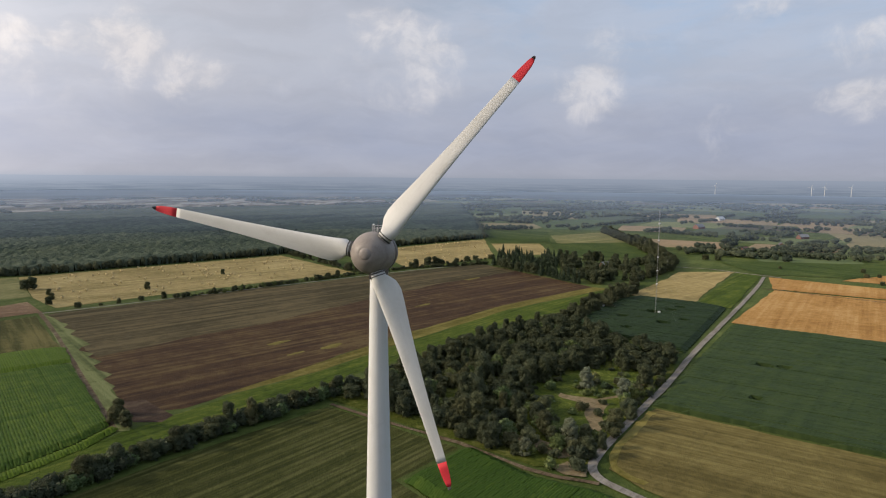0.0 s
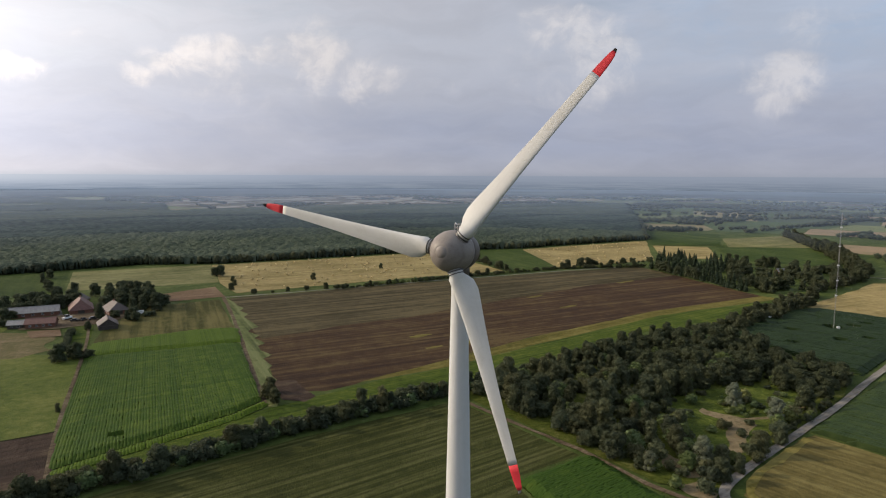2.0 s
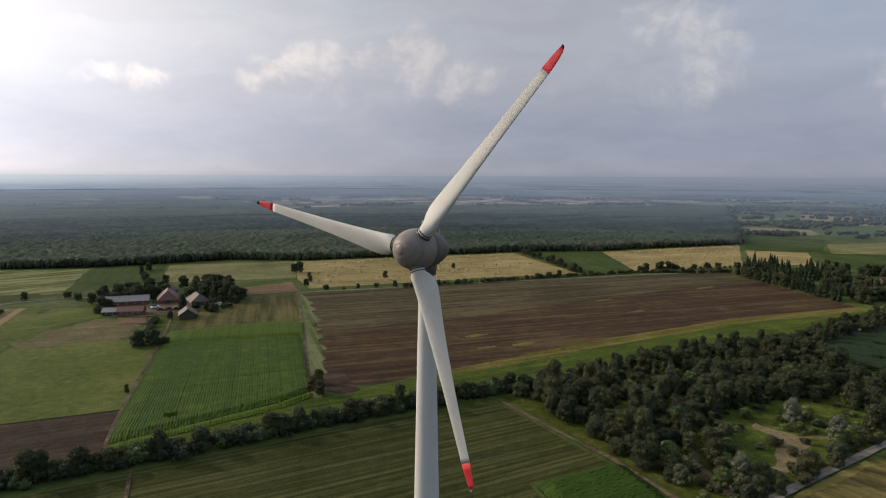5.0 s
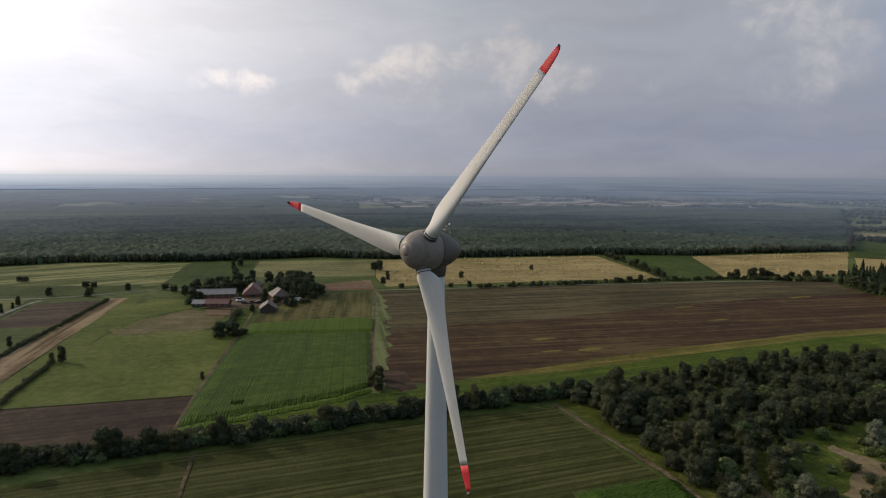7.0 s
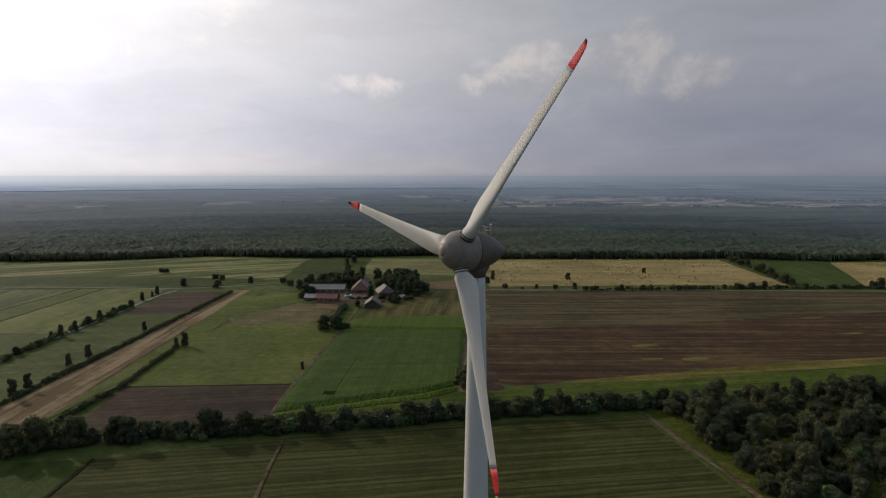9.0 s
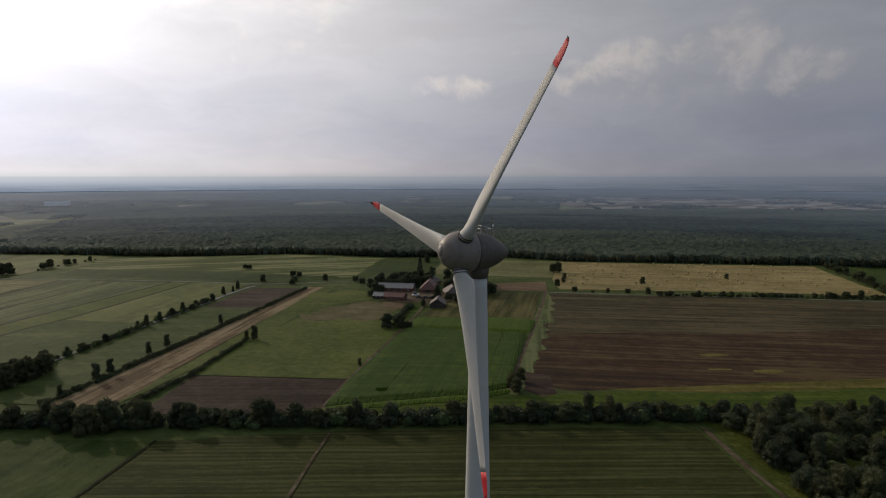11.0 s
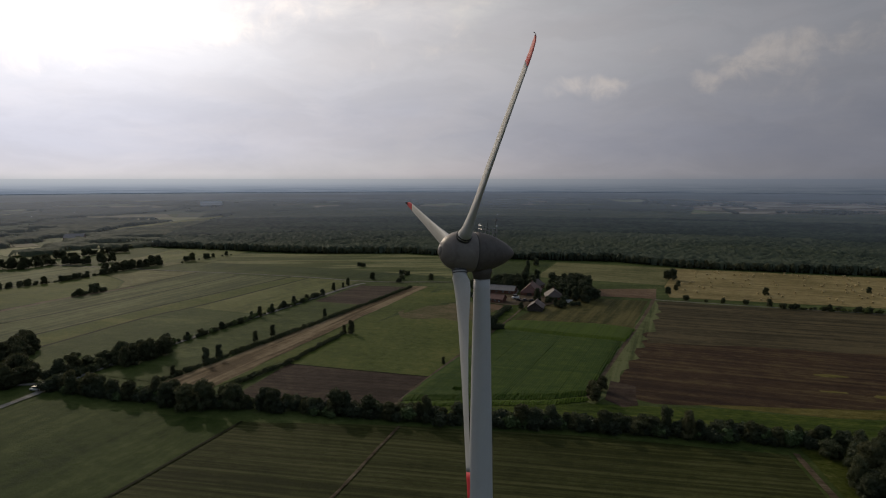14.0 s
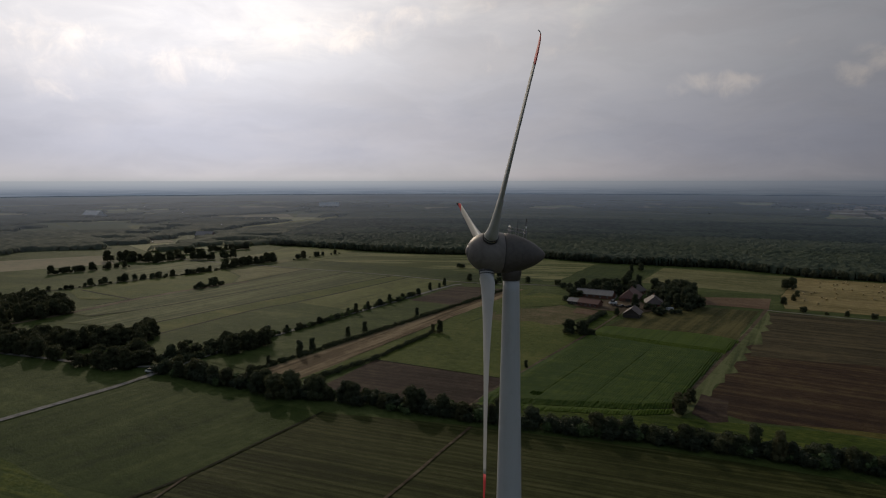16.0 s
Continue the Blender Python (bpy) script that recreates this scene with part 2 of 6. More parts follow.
PALE = field_material("pale_meadow", (0.079, 0.094, 0.030), (0.130, 0.140, 0.045), (0.185, 0.182, 0.068), angle=124.5, row=6, rows=0.4)
SWATH = field_material("swathed_meadow", (0.064, 0.079, 0.019), (0.121, 0.136, 0.052), (0.216, 0.203, 0.086), angle=58, row=7, rows=1.3)
BROWN = field_material("brown_fallow", (0.034, 0.021, 0.014), (0.056, 0.034, 0.019), (0.094, 0.066, 0.031), angle=35.0, row=2.8, rows=0.62, patch=0.014)
WEEDY = field_material("weedy_fallow", (0.042, 0.036, 0.018), (0.069, 0.055, 0.029), (0.107, 0.086, 0.045), angle=36.0, row=4.0, rows=0.7, patch=0.016)
MEADOW = field_material("olive_meadow", (0.056, 0.069, 0.026), (0.092, 0.108, 0.041), (0.145, 0.156, 0.067), angle=124.5, row=3.5, rows=0.8, patch=0.02, line=0.3, line_gap=12)
DARKSOIL = field_material("ploughed_soil", (0.032, 0.022, 0.016), (0.051, 0.034, 0.025), (0.083, 0.060, 0.039), angle=43, row=2.5, rows=0.6)
OLIVE = field_material("olive_crop", (0.048, 0.048, 0.015), (0.081, 0.075, 0.026), (0.123, 0.107, 0.041), angle=120, row=5, rows=0.9, line=0.4, line_gap=9)
STRAW = field_material("yellow_stubble", (0.160, 0.127, 0.052), (0.248, 0.194, 0.085), (0.335, 0.269, 0.126), angle=32, row=3.5, rows=0.35)
STRAWGREEN = field_material("green_yellow_stubble", (0.086, 0.093, 0.037), (0.146, 0.140, 0.059), (0.215, 0.203, 0.093), angle=32, row=4, rows=0.3)
PINK = field_material("reddish_bare_field", (0.101, 0.063, 0.037), (0.149, 0.098, 0.061), (0.203, 0.144, 0.090), angle=32, row=4, rows=0.2)
ORANGE = field_material("orange_stubble", (0.215, 0.115, 0.034), (0.300, 0.168, 0.056), (0.370, 0.232, 0.092), angle=48, row=2.5, rows=0.35)
TAN = field_material("tan_stubble", (0.074, 0.061, 0.021), (0.110, 0.090, 0.032), (0.158, 0.131, 0.050), angle=-42, row=1.8, rows=0.55, line=0.25, line_gap=16)
WORN = field_material("worn_pasture", (0.066, 0.072, 0.022), (0.118, 0.100, 0.046), (0.190, 0.140, 0.080), angle=30, row=6, rows=0.3, patch=0.07)
STRIPTAN = field_material("bare_sandy_strip", (0.105, 0.071, 0.037), (0.186, 0.130, 0.071), (0.260, 0.192, 0.112), angle=124.5, row=3.5, rows=1.2)
YELLOWVERGE = field_material("dry_verge", (0.070, 0.064, 0.014), (0.122, 0.104, 0.027), (0.180, 0.152, 0.050), angle=43, row=3, rows=0.4, patch=0.06)
PATH = field_material("dirt_track", (0.062, 0.046, 0.028), (0.105, 0.077, 0.050), (0.161, 0.130, 0.087), row=1, rows=0.4, patch=0.08)
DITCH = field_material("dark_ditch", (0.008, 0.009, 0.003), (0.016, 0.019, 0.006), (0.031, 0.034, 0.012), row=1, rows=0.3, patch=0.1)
ROADMAT = field_material("grey_lane", (0.124, 0.112, 0.096), (0.186, 0.170, 0.149), (0.248, 0.229, 0.205), row=0.9, rows=0.5, patch=0.08)
CONCRETE = field_material("pale_concrete_lane", (0.15, 0.145, 0.13), (0.22, 0.21, 0.19), (0.31, 0.295, 0.27), row=0.9, rows=0.4, patch=0.06)
SCRUB = field_material("rough_grass", (0.027, 0.038, 0.006), (0.057, 0.069, 0.012), (0.118, 0.118, 0.037), row=3, rows=0.1, patch=0.09)
CLEARING = field_material("rough_clearing", (0.026, 0.036, 0.008), (0.060, 0.080, 0.014), (0.125, 0.140, 0.030), row=3, rows=0.15, patch=0.16)
SAND = field_material("sandy_path", (0.099, 0.077, 0.043), (0.161, 0.127, 0.074), (0.223, 0.180, 0.112), row=1.2, rows=0.2, patch=0.1)


def leaf_material(name, dark, mean, light, through=0.18, spec=0.2, haze_sheen=0.0, vary=0.26, stand=0.0, stand_size=(0.004, 0.011), hues=1.0, rough=0.62):
    """Foliage that differs from tree to tree and from clump to clump."""
    m, N = material(name)
    geo = N.node("ShaderNodeNewGeometry")
    each = N.node("ShaderNodeObjectInfo").outputs["Random"]
    isle = geo.outputs["Random Per Island"]
    soft = N.noise(geo.outputs["Position"], 0.22, 4, 0.65)
    v = N.math("ADD", N.math("MULTIPLY", each, 0.42), N.math("ADD", N.math("MULTIPLY", isle, vary), N.math("MULTIPLY", soft, 0.62 - vary)))
    if stand:
        broad = N.noise(N.turned(geo.outputs["Position"], 43, (*stand_size, 0)), 1.0, 4, 0.55, 0.6)
        v = N.math("ADD", v, N.math("MULTIPLY", N.math("SUBTRACT", broad, 0.5), stand))
        if stand > 1.2:
            crowns = N.noise(geo.outputs["Position"], 0.10, 7, 0.8, 0.3)
            v = N.math("ADD", v, N.math("MULTIPLY", N.math("SUBTRACT", crowns, 0.52), 2.2))
    col = N.mix(N.ramp(v, 0.15, 0.52), dark, mean)
    col = N.mix(N.ramp(v, 0.52, 0.95), col, light)
    hue = N.math("FRACT", N.math("MULTIPLY", each, 7.31))
    col = N.mix(N.ramp(hue, 0.55, 1.0, 0.0, 0.55 * hues), col, N.mix(1.0, col, (1.30, 1.02, 0.85), "MULTIPLY"))
    col = N.mix(N.ramp(hue, 0.55, 0.0, 0.0, 0.8 * hues), col, N.mix(1.0, col, (0.85, 0.95, 1.15), "MULTIPLY"))
    finish(N, col, rough, N.noise(geo.outputs["Position"], 0.45 if stand > 1.2 else 2.5, 4, 0.75), 1.6 if stand > 1.2 else 0.15, spec, translucent=through, haze_sheen=haze_sheen)
    return m


LEAF = leaf_material("broad_leaves", (0.044, 0.052, 0.028), (0.072, 0.084, 0.042), (0.128, 0.135, 0.066), 0.38, hues=0.7)
LEAF_LIGHT = leaf_material("light_leaves", (0.06, 0.085, 0.025), (0.105, 0.135, 0.045), (0.17, 0.20, 0.075))
LEAF_SILVER = leaf_material("silver_leaves", (0.074, 0.085, 0.050), (0.116, 0.128, 0.078), (0.172, 0.184, 0.120), hues=0.4)
NEEDLE = leaf_material("needles", (0.018, 0.030, 0.016), (0.032, 0.048, 0.024), (0.05, 0.068, 0.034), 0.05)
FOREST = leaf_material("forest_canopy", (0.042, 0.058, 0.040), (0.078, 0.100, 0.064), (0.128, 0.148, 0.090), 0.42, 0.10, vary=0.12, stand=1.7, haze_sheen=0.06, rough=0.75)
FORESTFAR = leaf_material("far_forest_canopy", (0.028, 0.043, 0.029), (0.064, 0.086, 0.054), (0.118, 0.138, 0.082), 0.4, 0.10, vary=0.08, stand=1.7, haze_sheen=0.06, rough=0.8)
FARWOOD = leaf_material("far_conifers", (0.030, 0.046, 0.032), (0.062, 0.084, 0.056), (0.112, 0.132, 0.080), 0.4, 0.10, vary=0.06, stand=1.5, haze_sheen=0.06, rough=0.85)
CORNLEAF = leaf_material("maize_leaves", (0.013, 0.025, 0.009), (0.024, 0.041, 0.014), (0.048, 0.070, 0.022), 0.12, 0.08, vary=0.12, stand=0.45, stand_size=(0.02, 0.3), hues=0.0)
CORNBRIGHT = leaf_material("bright_maize", (0.025, 0.054, 0.008), (0.050, 0.095, 0.014), (0.119, 0.169, 0.026), 0.4, 0.08, vary=0.12, stand=0.45, stand_size=(0.02, 0.3), hues=0.0)
CORNEDGE = leaf_material("young_maize", (0.05, 0.09, 0.010), (0.085, 0.135, 0.014), (0.13, 0.18, 0.025), 0.35, 0.08, hues=0.0)


def simple(name, colour, rough=0.7, amount=0.35, scale=1.0, spec=0.4, metal=0.0, bump=0.01):
    m, N = material(name)
    pos = N.node("ShaderNodeTexCoord").outputs["Object"]
    a = N.noise(pos, 0.8 * scale, 5, 0.65, 0.3)
    b = N.noise(pos, 9 * scale, 4, 0.7)
    each = N.node("ShaderNodeObjectInfo").outputs["Random"]
    v = N.math("ADD", N.math("MULTIPLY", a, 0.55), N.math("ADD", N.math("MULTIPLY", b, 0.3), N.math("MULTIPLY", each, 0.15)))
    col = N.mix(N.ramp(v, 0.25, 0.75), [c * (1 - amount) for c in colour], [min(1, c * (1 + amount)) for c in colour])
    finish(N, col, rough, b, bump, spec, metal)
    return m


BARK = simple("bark", (0.08, 0.06, 0.045), 0.9)
ROOF_RED = simple("red_roof_tiles", (0.125, 0.062, 0.050), 0.65)
ROOF_DARK = simple("dark_roof_tiles", (0.085, 0.064, 0.057), 0.6, spec=0.4)
ROOF_GREY = simple("grey_sheet_roof", (0.20, 0.19, 0.185), 0.55, spec=0.4)
BRICKWALL = simple("brick_wall", (0.16, 0.075, 0.05), 0.85)
TIMBERWALL = simple("dark_timber_wall", (0.06, 0.05, 0.042), 0.85)
GLASSDARK = simple("window_glass", (0.03, 0.035, 0.04), 0.15)
BALE = simple("straw_bale", (0.46, 0.36, 0.18), 0.9, bump=0.03)
STEEL = simple("galvanised_steel", (0.33, 0.32, 0.32), 0.5, spec=0.5, metal=0.6)
MASTWHITE = simple("mast_white", (0.62, 0.62, 0.62), 0.5)
DARKMETAL = simple("dark_metal", (0.045, 0.042, 0.04), 0.5)
REDPAINT = simple("red_tip_paint", (0.56, 0.034, 0.045), 0.62, 0.15, spec=0.25, bump=0.003)
BLACKTIP = simple("black_tip", (0.02, 0.018, 0.018), 0.5)
LAMPGLASS = simple("lamp_glass", (0.85, 0.85, 0.85), 0.2)


def weathered(name, colour, stain, amount, rough=0.38, lengthwise=None):
    """Painted laminate or steel with runs of dirt."""
    m, N = material(name)
    pos = N.node("ShaderNodeTexCoord").outputs["Object"]
    a = N.noise(N.turned(pos, 0, lengthwise or (1, 1, 1)), 0.6, 6, 0.65, 0.4)
    b = N.noise(pos, 6.0, 5, 0.7)
    blotch = N.noise(pos, 0.35, 4, 0.6, 0.8)
    v = N.math("MULTIPLY", N.ramp(N.math("ADD", N.math("MULTIPLY", a, 0.65), N.math("MULTIPLY", b, 0.35)), 0.42, 0.72), amount)
    col = N.mix(v, colour, stain)
    col = N.mix(N.math("MULTIPLY", N.ramp(blotch, 0.5, 0.75), amount * 0.6), col, stain)
    finish(N, col, N.ramp(b, 0.3, 0.7, rough, rough + 0.15), None, 0, 0.28)
    return m


BLADE = weathered("blade_laminate", (0.54, 0.53, 0.51), (0.40, 0.385, 0.355), 0.5, 0.62, (0.10, 0.8, 0.8))
TOWER = weathered("tower_paint", (0.52, 0.52, 0.515), (0.40, 0.395, 0.38), 0.45, 0.48, (1, 1, 0.08))
SPINNER = weathered("weathered_spinner", (0.225, 0.197, 0.178), (0.125, 0.104, 0.091), 0.8, 0.40)
NACELLE = weathered("weathered_nacelle", (0.125, 0.108, 0.098), (0.065, 0.054, 0.048), 0.8, 0.42)


# ---------------------------------------------------------------- mesh helpers
def from_arrays(name, verts, faces, mat, smooth=False):
    """A mesh from arrays of vertices and of triangles or quads."""
    verts, faces = np.asarray(verts, dtype=np.float32), np.asarray(faces, dtype=np.int32)
    me = bpy.data.meshes.new(name)
    k = faces.shape[1]
    me.vertices.add(len(verts))
    me.vertices.foreach_set("co", verts.ravel())
    me.loops.add(faces.size)
    me.loops.foreach_set("vertex_index", faces.ravel())
    me.polygons.add(len(faces))
    me.polygons.foreach_set("loop_start", np.arange(0, faces.size, k, dtype=np.int32))
    me.polygons.foreach_set("use_smooth", np.full(len(faces), smooth))
    me.update(calc_edges=True)
    me.validate()
    me.materials.append(mat)
    return me


def from_bm(name, bm, mat, smooth=False):
    me = bpy.data.meshes.new(name)
    bmesh.ops.recalc_face_normals(bm, faces=bm.faces[:])
    bm.to_mesh(me)
    bm.free()
    me.polygons.foreach_set("use_smooth", [smooth] * len(me.polygons))
    me.materials.append(mat)
    return me


def part(name, data, mat, parent, label="", m=None, smooth=False):
    """Links a bmesh or a mesh as one object under a thing or a part."""
    if isinstance(data, bmesh.types.BMesh):
        data = from_bm(name, data, mat, smooth)
    ob = new(name, data)
    ob.parent = parent
    if m is not None:
        ob.matrix_basis = m
    return tagged(ob, label)


def thing(name, label, category, m=None, group="", kind=""):
    ob = new(name)
    ob.empty_display_size = 0.5
    if m is not None:
        ob.matrix_basis = m
    return tagged(ob, label, category, group, kind)


def box(bm, x0, y0, z0, x1, y1, z1, bevel=0.0):
    r = bmesh.ops.create_cube(bm, size=1, matrix=Matrix.Translation(((x0 + x1) / 2, (y0 + y1) / 2, (z0 + z1) / 2)) @ Matrix.Diagonal((x1 - x0, y1 - y0, z1 - z0, 1)))
    if bevel:
        bmesh.ops.bevel(bm, geom=list({e for v in r["verts"] for e in v.link_edges}), offset=bevel, segments=2, affect="EDGES")
    return bm


def rod(bm, a, b, r0, r1=None, n=8):
    a, b = Vector(a), Vector(b)
    r1 = r0 if r1 is None else r1
    m = Matrix.Translation((a + b) / 2) @ (b - a).to_track_quat("Z", "Y").to_matrix().to_4x4()
    bmesh.ops.create_cone(bm, cap_ends=True, segments=n, radius1=r0, radius2=r1, depth=(b - a).length, matrix=m)
    return bm


def lathe(rings, n=48, close=True):
    """Turned body about +z from (z, radius) rings."""
    bm = bmesh.new()
    loops = [[bm.verts.new((r * math.cos(2 * math.pi * i / n), r * math.sin(2 * math.pi * i / n), z)) for i in range(n)] for z, r in rings]
    for a, b in zip(loops, loops[1:]):
        for i in range(n):
            bm.faces.new((a[i], a[(i + 1) % n], b[(i + 1) % n], b[i]))
    if close:
        bm.faces.new(loops[0][::-1])
        bm.faces.new(loops[-1])
    return bm


def inside(poly, x, y):
    hit = False
    for (x0, y0), (x1, y1) in zip(poly, poly[1:] + poly[:1]):
        if (y0 > y) != (y1 > y) and x < (x1 - x0) * (y - y0) / (y1 - y0) + x0:
            hit = not hit
    return hit


def inside_many(poly, xs, ys):
    hit = np.zeros(len(xs), bool)
    for (x0, y0), (x1, y1) in zip(poly, poly[1:] + poly[:1]):
        if y0 != y1:
            hit ^= ((y0 > ys) != (y1 > ys)) & (xs < (x1 - x0) * (ys - y0) / (y1 - y0) + x0)
    return hit


LEVEL = [0.0]


def sheet(name, poly, mat, label, category, wobble=1.0, step=9.0, level=None, kind="structure"):
    """A piece of land: a low slab with a slightly uneven outline, laid over the ground."""
    LEVEL[0] += 0.004
    z = 0.05 + LEVEL[0] if level is None else level
    pts = []
    for (x0, y0), (x1, y1) in zip(poly, poly[1:] + poly[:1]):
        d = math.hypot(x1 - x0, y1 - y0)
        k = max(1, int(d / step))
        for i in range(k):
            s = i / k
            w = wobble * (0.25 if i == 0 else 1.0)
            px, py = x0 + (x1 - x0) * s, y0 + (y1 - y0) * s
            nv = noise.noise_vector(Vector((px * 0.07, py * 0.07, len(name))))
            pts.append((px + nv.x * w, py + nv.y * w))
    bm = bmesh.new()
    top = [bm.verts.new((x, y, z)) for x, y in pts]
    f = bm.faces.new(top)
    if f.calc_area() and f.normal.z < 0:
        f.normal_flip()
    bmesh.ops.triangulate(bm, faces=bm.faces[:])
    ob = new(name, from_bm(name, bm, mat))
    for p in ob.data.polygons:
        if p.normal.z < 0:
            ob.data.flip_normals()
            break
    return tagged(ob, label, category, kind=kind)


def ribbon(name, line, width, mat, label, category, level=None, wobble=0.4):
    """A lane or ditch of even width along a line, rounded at the bends."""
    LEVEL[0] += 0.004
    z = 0.06 + LEVEL[0] if level is None else level
    pts = [Vector(p) for p in line]
    for _ in range(2):
        out = [pts[0]]
        for a, b in zip(pts, pts[1:]):
            out += [a * 0.75 + b * 0.25, a * 0.25 + b * 0.75]
        pts = out + [pts[-1]]
    fine = []
    for a, b in zip(pts, pts[1:]):
        k = max(1, int((b - a).length / 6))
        fine += [a.lerp(b, i / k) for i in range(k)]
    fine.append(pts[-1])
    bm = bmesh.new()
    rows = []
    for i, p in enumerate(fine):
        d = (fine[min(i + 1, len(fine) - 1)] - fine[max(i - 1, 0)]).normalized()
        s = Vector((-d.y, d.x)) * width / 2
        j1, j2 = 1 + wobble * noise.noise((p.x * 0.15, p.y * 0.15, 3)), 1 + wobble * noise.noise((p.x * 0.15, p.y * 0.15, 9))
        rows.append([bm.verts.new((p.x + s.x * j1, p.y + s.y * j1, z - 0.03)), bm.verts.new((p.x, p.y, z + 0.02)), bm.verts.new((p.x - s.x * j2, p.y - s.y * j2, z - 0.03))])
    for a, b in zip(rows, rows[1:]):
        for i in (0, 1):
            bm.faces.new((a[i], a[i + 1], b[i + 1], b[i]))
    ob = new(name, from_bm(name, bm, mat))
    return tagged(ob, label, category, kind="structure")


# ---------------------------------------------------------------- ground and fields
bm = bmesh.new()
bmesh.ops.create_circle(bm, cap_ends=True, segments=96, radius=4850)
GROUND = new("ground", from_bm("ground", bm, GRASS))
tagged(GROUND, "flat green farmland reaching the horizon", "ground", kind="structure")

U = Vector((0.717, 0.697))                     # along the hedge
V = Vector((-0.697, 0.717))                    # away from the camera's first side


def lane_frame(s, o):
    """A place s metres along the farm lane from the bridge and o metres to its far side."""
    return (-212 - 0.567 * s - 0.824 * o, -41 + 0.824 * s - 0.567 * o)


Q = lane_frame
sheet("mown_field", [(-98, 45), (-58, 87), (-13, 126), (27, 87), (7, 69), (40, 10), (60, -60), (40, -130), (-40, -40), (-72, 13)], STRIPED, "dark green mown field with fine rows", "field")
sheet("mown_field", [(-131, 5), (-98, 45), (-72, 13), (-40, -40), (40, -130), (-60, -140), (-94, -56), (-99, -41)], STRIPED, "dark green mown field with fine rows", "field")
sheet("green_field", [(-200, -46), (-172, -32), (-131, 5), (-99, -41), (-94, -56), (-110, -72), (-136, -89), (-165, -95)], FIELD_GREEN, "plain dark green grass field beside the hedge", "field")
sheet("bright_field", [(-136, -89), (-99, -68), (-60, -140), (-130, -160)], VERGE, "bright green crop field", "field")
sheet("brown_field", [(-178, 293), (-175, 298), (-136, 324), (-91, 355), (-66, 374), (-28, 396), (10, 422), (50, 448), (113, 484), (119, 475), (172, 352), (92, 295), (21, 226), (-41, 155), (-62, 130), (-80, 128), (-98, 160)], BROWN, "brown fallow field streaked with dry weeds", "field", 2.0)
sheet("dry_margin", [(-52, 142), (-20, 179), (21, 226), (92, 295), (172, 352), (182, 345), (90, 281), (22, 212), (-18, 168), (-44, 147)], YELLOWVERGE, "dry yellow margin of the brown field", "field margin", 1.2, 6)
sheet("green_strip", [(-116, 54), (-104, 74), (-92, 88), (-76, 111), (-60, 128), (-44, 146), (-18, 167), (22, 211), (90, 280), (182, 344), (190, 336), (120, 262), (74, 240), (23, 188), (-15, 150), (-25, 132), (-60, 95), (-100, 54), (-110, 46)], VERGE, "bright green grass strip beside the hedge", "grass strip", 1.0, 6)
for px, py, w, h in ((-40, 216, 7, 2.2), (-14, 207, 8, 2.5), (40, 300, 9, 1.6), (-95, 250, 6, 1.2), (90, 400, 12, 1.5), (20, 330, 10, 1.5), (-30, 196, 6, 1.3)):
    ring = [(px + w * math.cos(a) * U.x * random.uniform(0.6, 1.1) - h * math.sin(a) * U.y, py + w * math.cos(a) * U.y * random.uniform(0.6, 1.1) + h * math.sin(a) * U.x) for a in (i * 0.5236 for i in range(12))]
    sheet("weed_patch", ring, YELLOWVERGE, "yellow-green patch of weeds in the brown field", "weeds", 0.8, 2)
sheet("weedy_field", [(-178, 293), (-175, 298), (-136, 324), (-91, 355), (-66, 374), (-28, 396), (10, 422), (50, 448), (113, 484), (119, 475), (134, 436), (60, 378), (6, 322), (-28, 284), (-51, 258), (-80, 236), (-93, 222), (-116, 199), (-140, 232), (-171, 282)], WEEDY, "olive-brown fallow half of the field", "field", 2.5, 7)
ribbon("field_road", [(-184, 297), (-176, 301), (-136, 327.5), (-91, 358.5), (-66, 377.5), (-28, 400), (10, 426), (50, 452), (113, 488)], 2.0, ROADMAT, "narrow pale road between brown field and stubble", "road", wobble=0.3)
VERGE_TEETH = [(-171.6, 284.1), (-159.0, 267.3), (-150.1, 263.6), (-152.5, 254.6), (-138.8, 247.1), (-142.2, 239.2), (-128.1, 225.6), (-115.2, 211.3), (-123.5, 208.1), (-125.5, 204.2), (-112.3, 199.4), (-117.1, 195.3), (-103.7, 186.2), (-110.8, 183.5), (-106.9, 177.4), (-94.8, 171.1), (-101.4, 165.7), (-90.4, 154.5), (-94.8, 152.1), (-91.1, 146.9), (-85.4, 142.1), (-86.6, 137.2), (-77.7, 122.1)]
VERGE_TEETH = [(x + 0.5 * (-172 + 94.3 * k / 22 - x) + 0.7, y + 0.5 * (284 - 162 * k / 22 - y) + 0.7) for k, (x, y) in enumerate(VERGE_TEETH)]
sheet("dry_verge", [(-182, 296)] + VERGE_TEETH + [(-74, 112), (-82, 112)], MEADOW, "yellow-green verge with a ragged edge beside the farm track", "verge", 0.6, 5)
sheet("bare_corner", [(-88, 138), (-78, 141), (-64, 124), (-66, 118), (-75, 119), (-80, 126)], DARKSOIL, "bare dark soil at the field's corner", "field", 1.0, 4)
ribbon("farm_track", [(-187, 303), (-160, 258), (-133, 210), (-105, 160), (-78, 112)], 2.4, PATH, "dark overgrown farm track beside the maize", "track")
sheet("olive_field", [(-192, 180), (-228, 252), (-183, 290), (-138, 216)], OLIVE, "olive brown field with cropped rows", "field")
sheet("farm_paddock", [(-197, 166), (-231, 217), (-226, 229), (-191, 176), (-184, 163)], VERGE, "bright green paddock beside the farm", "paddock")
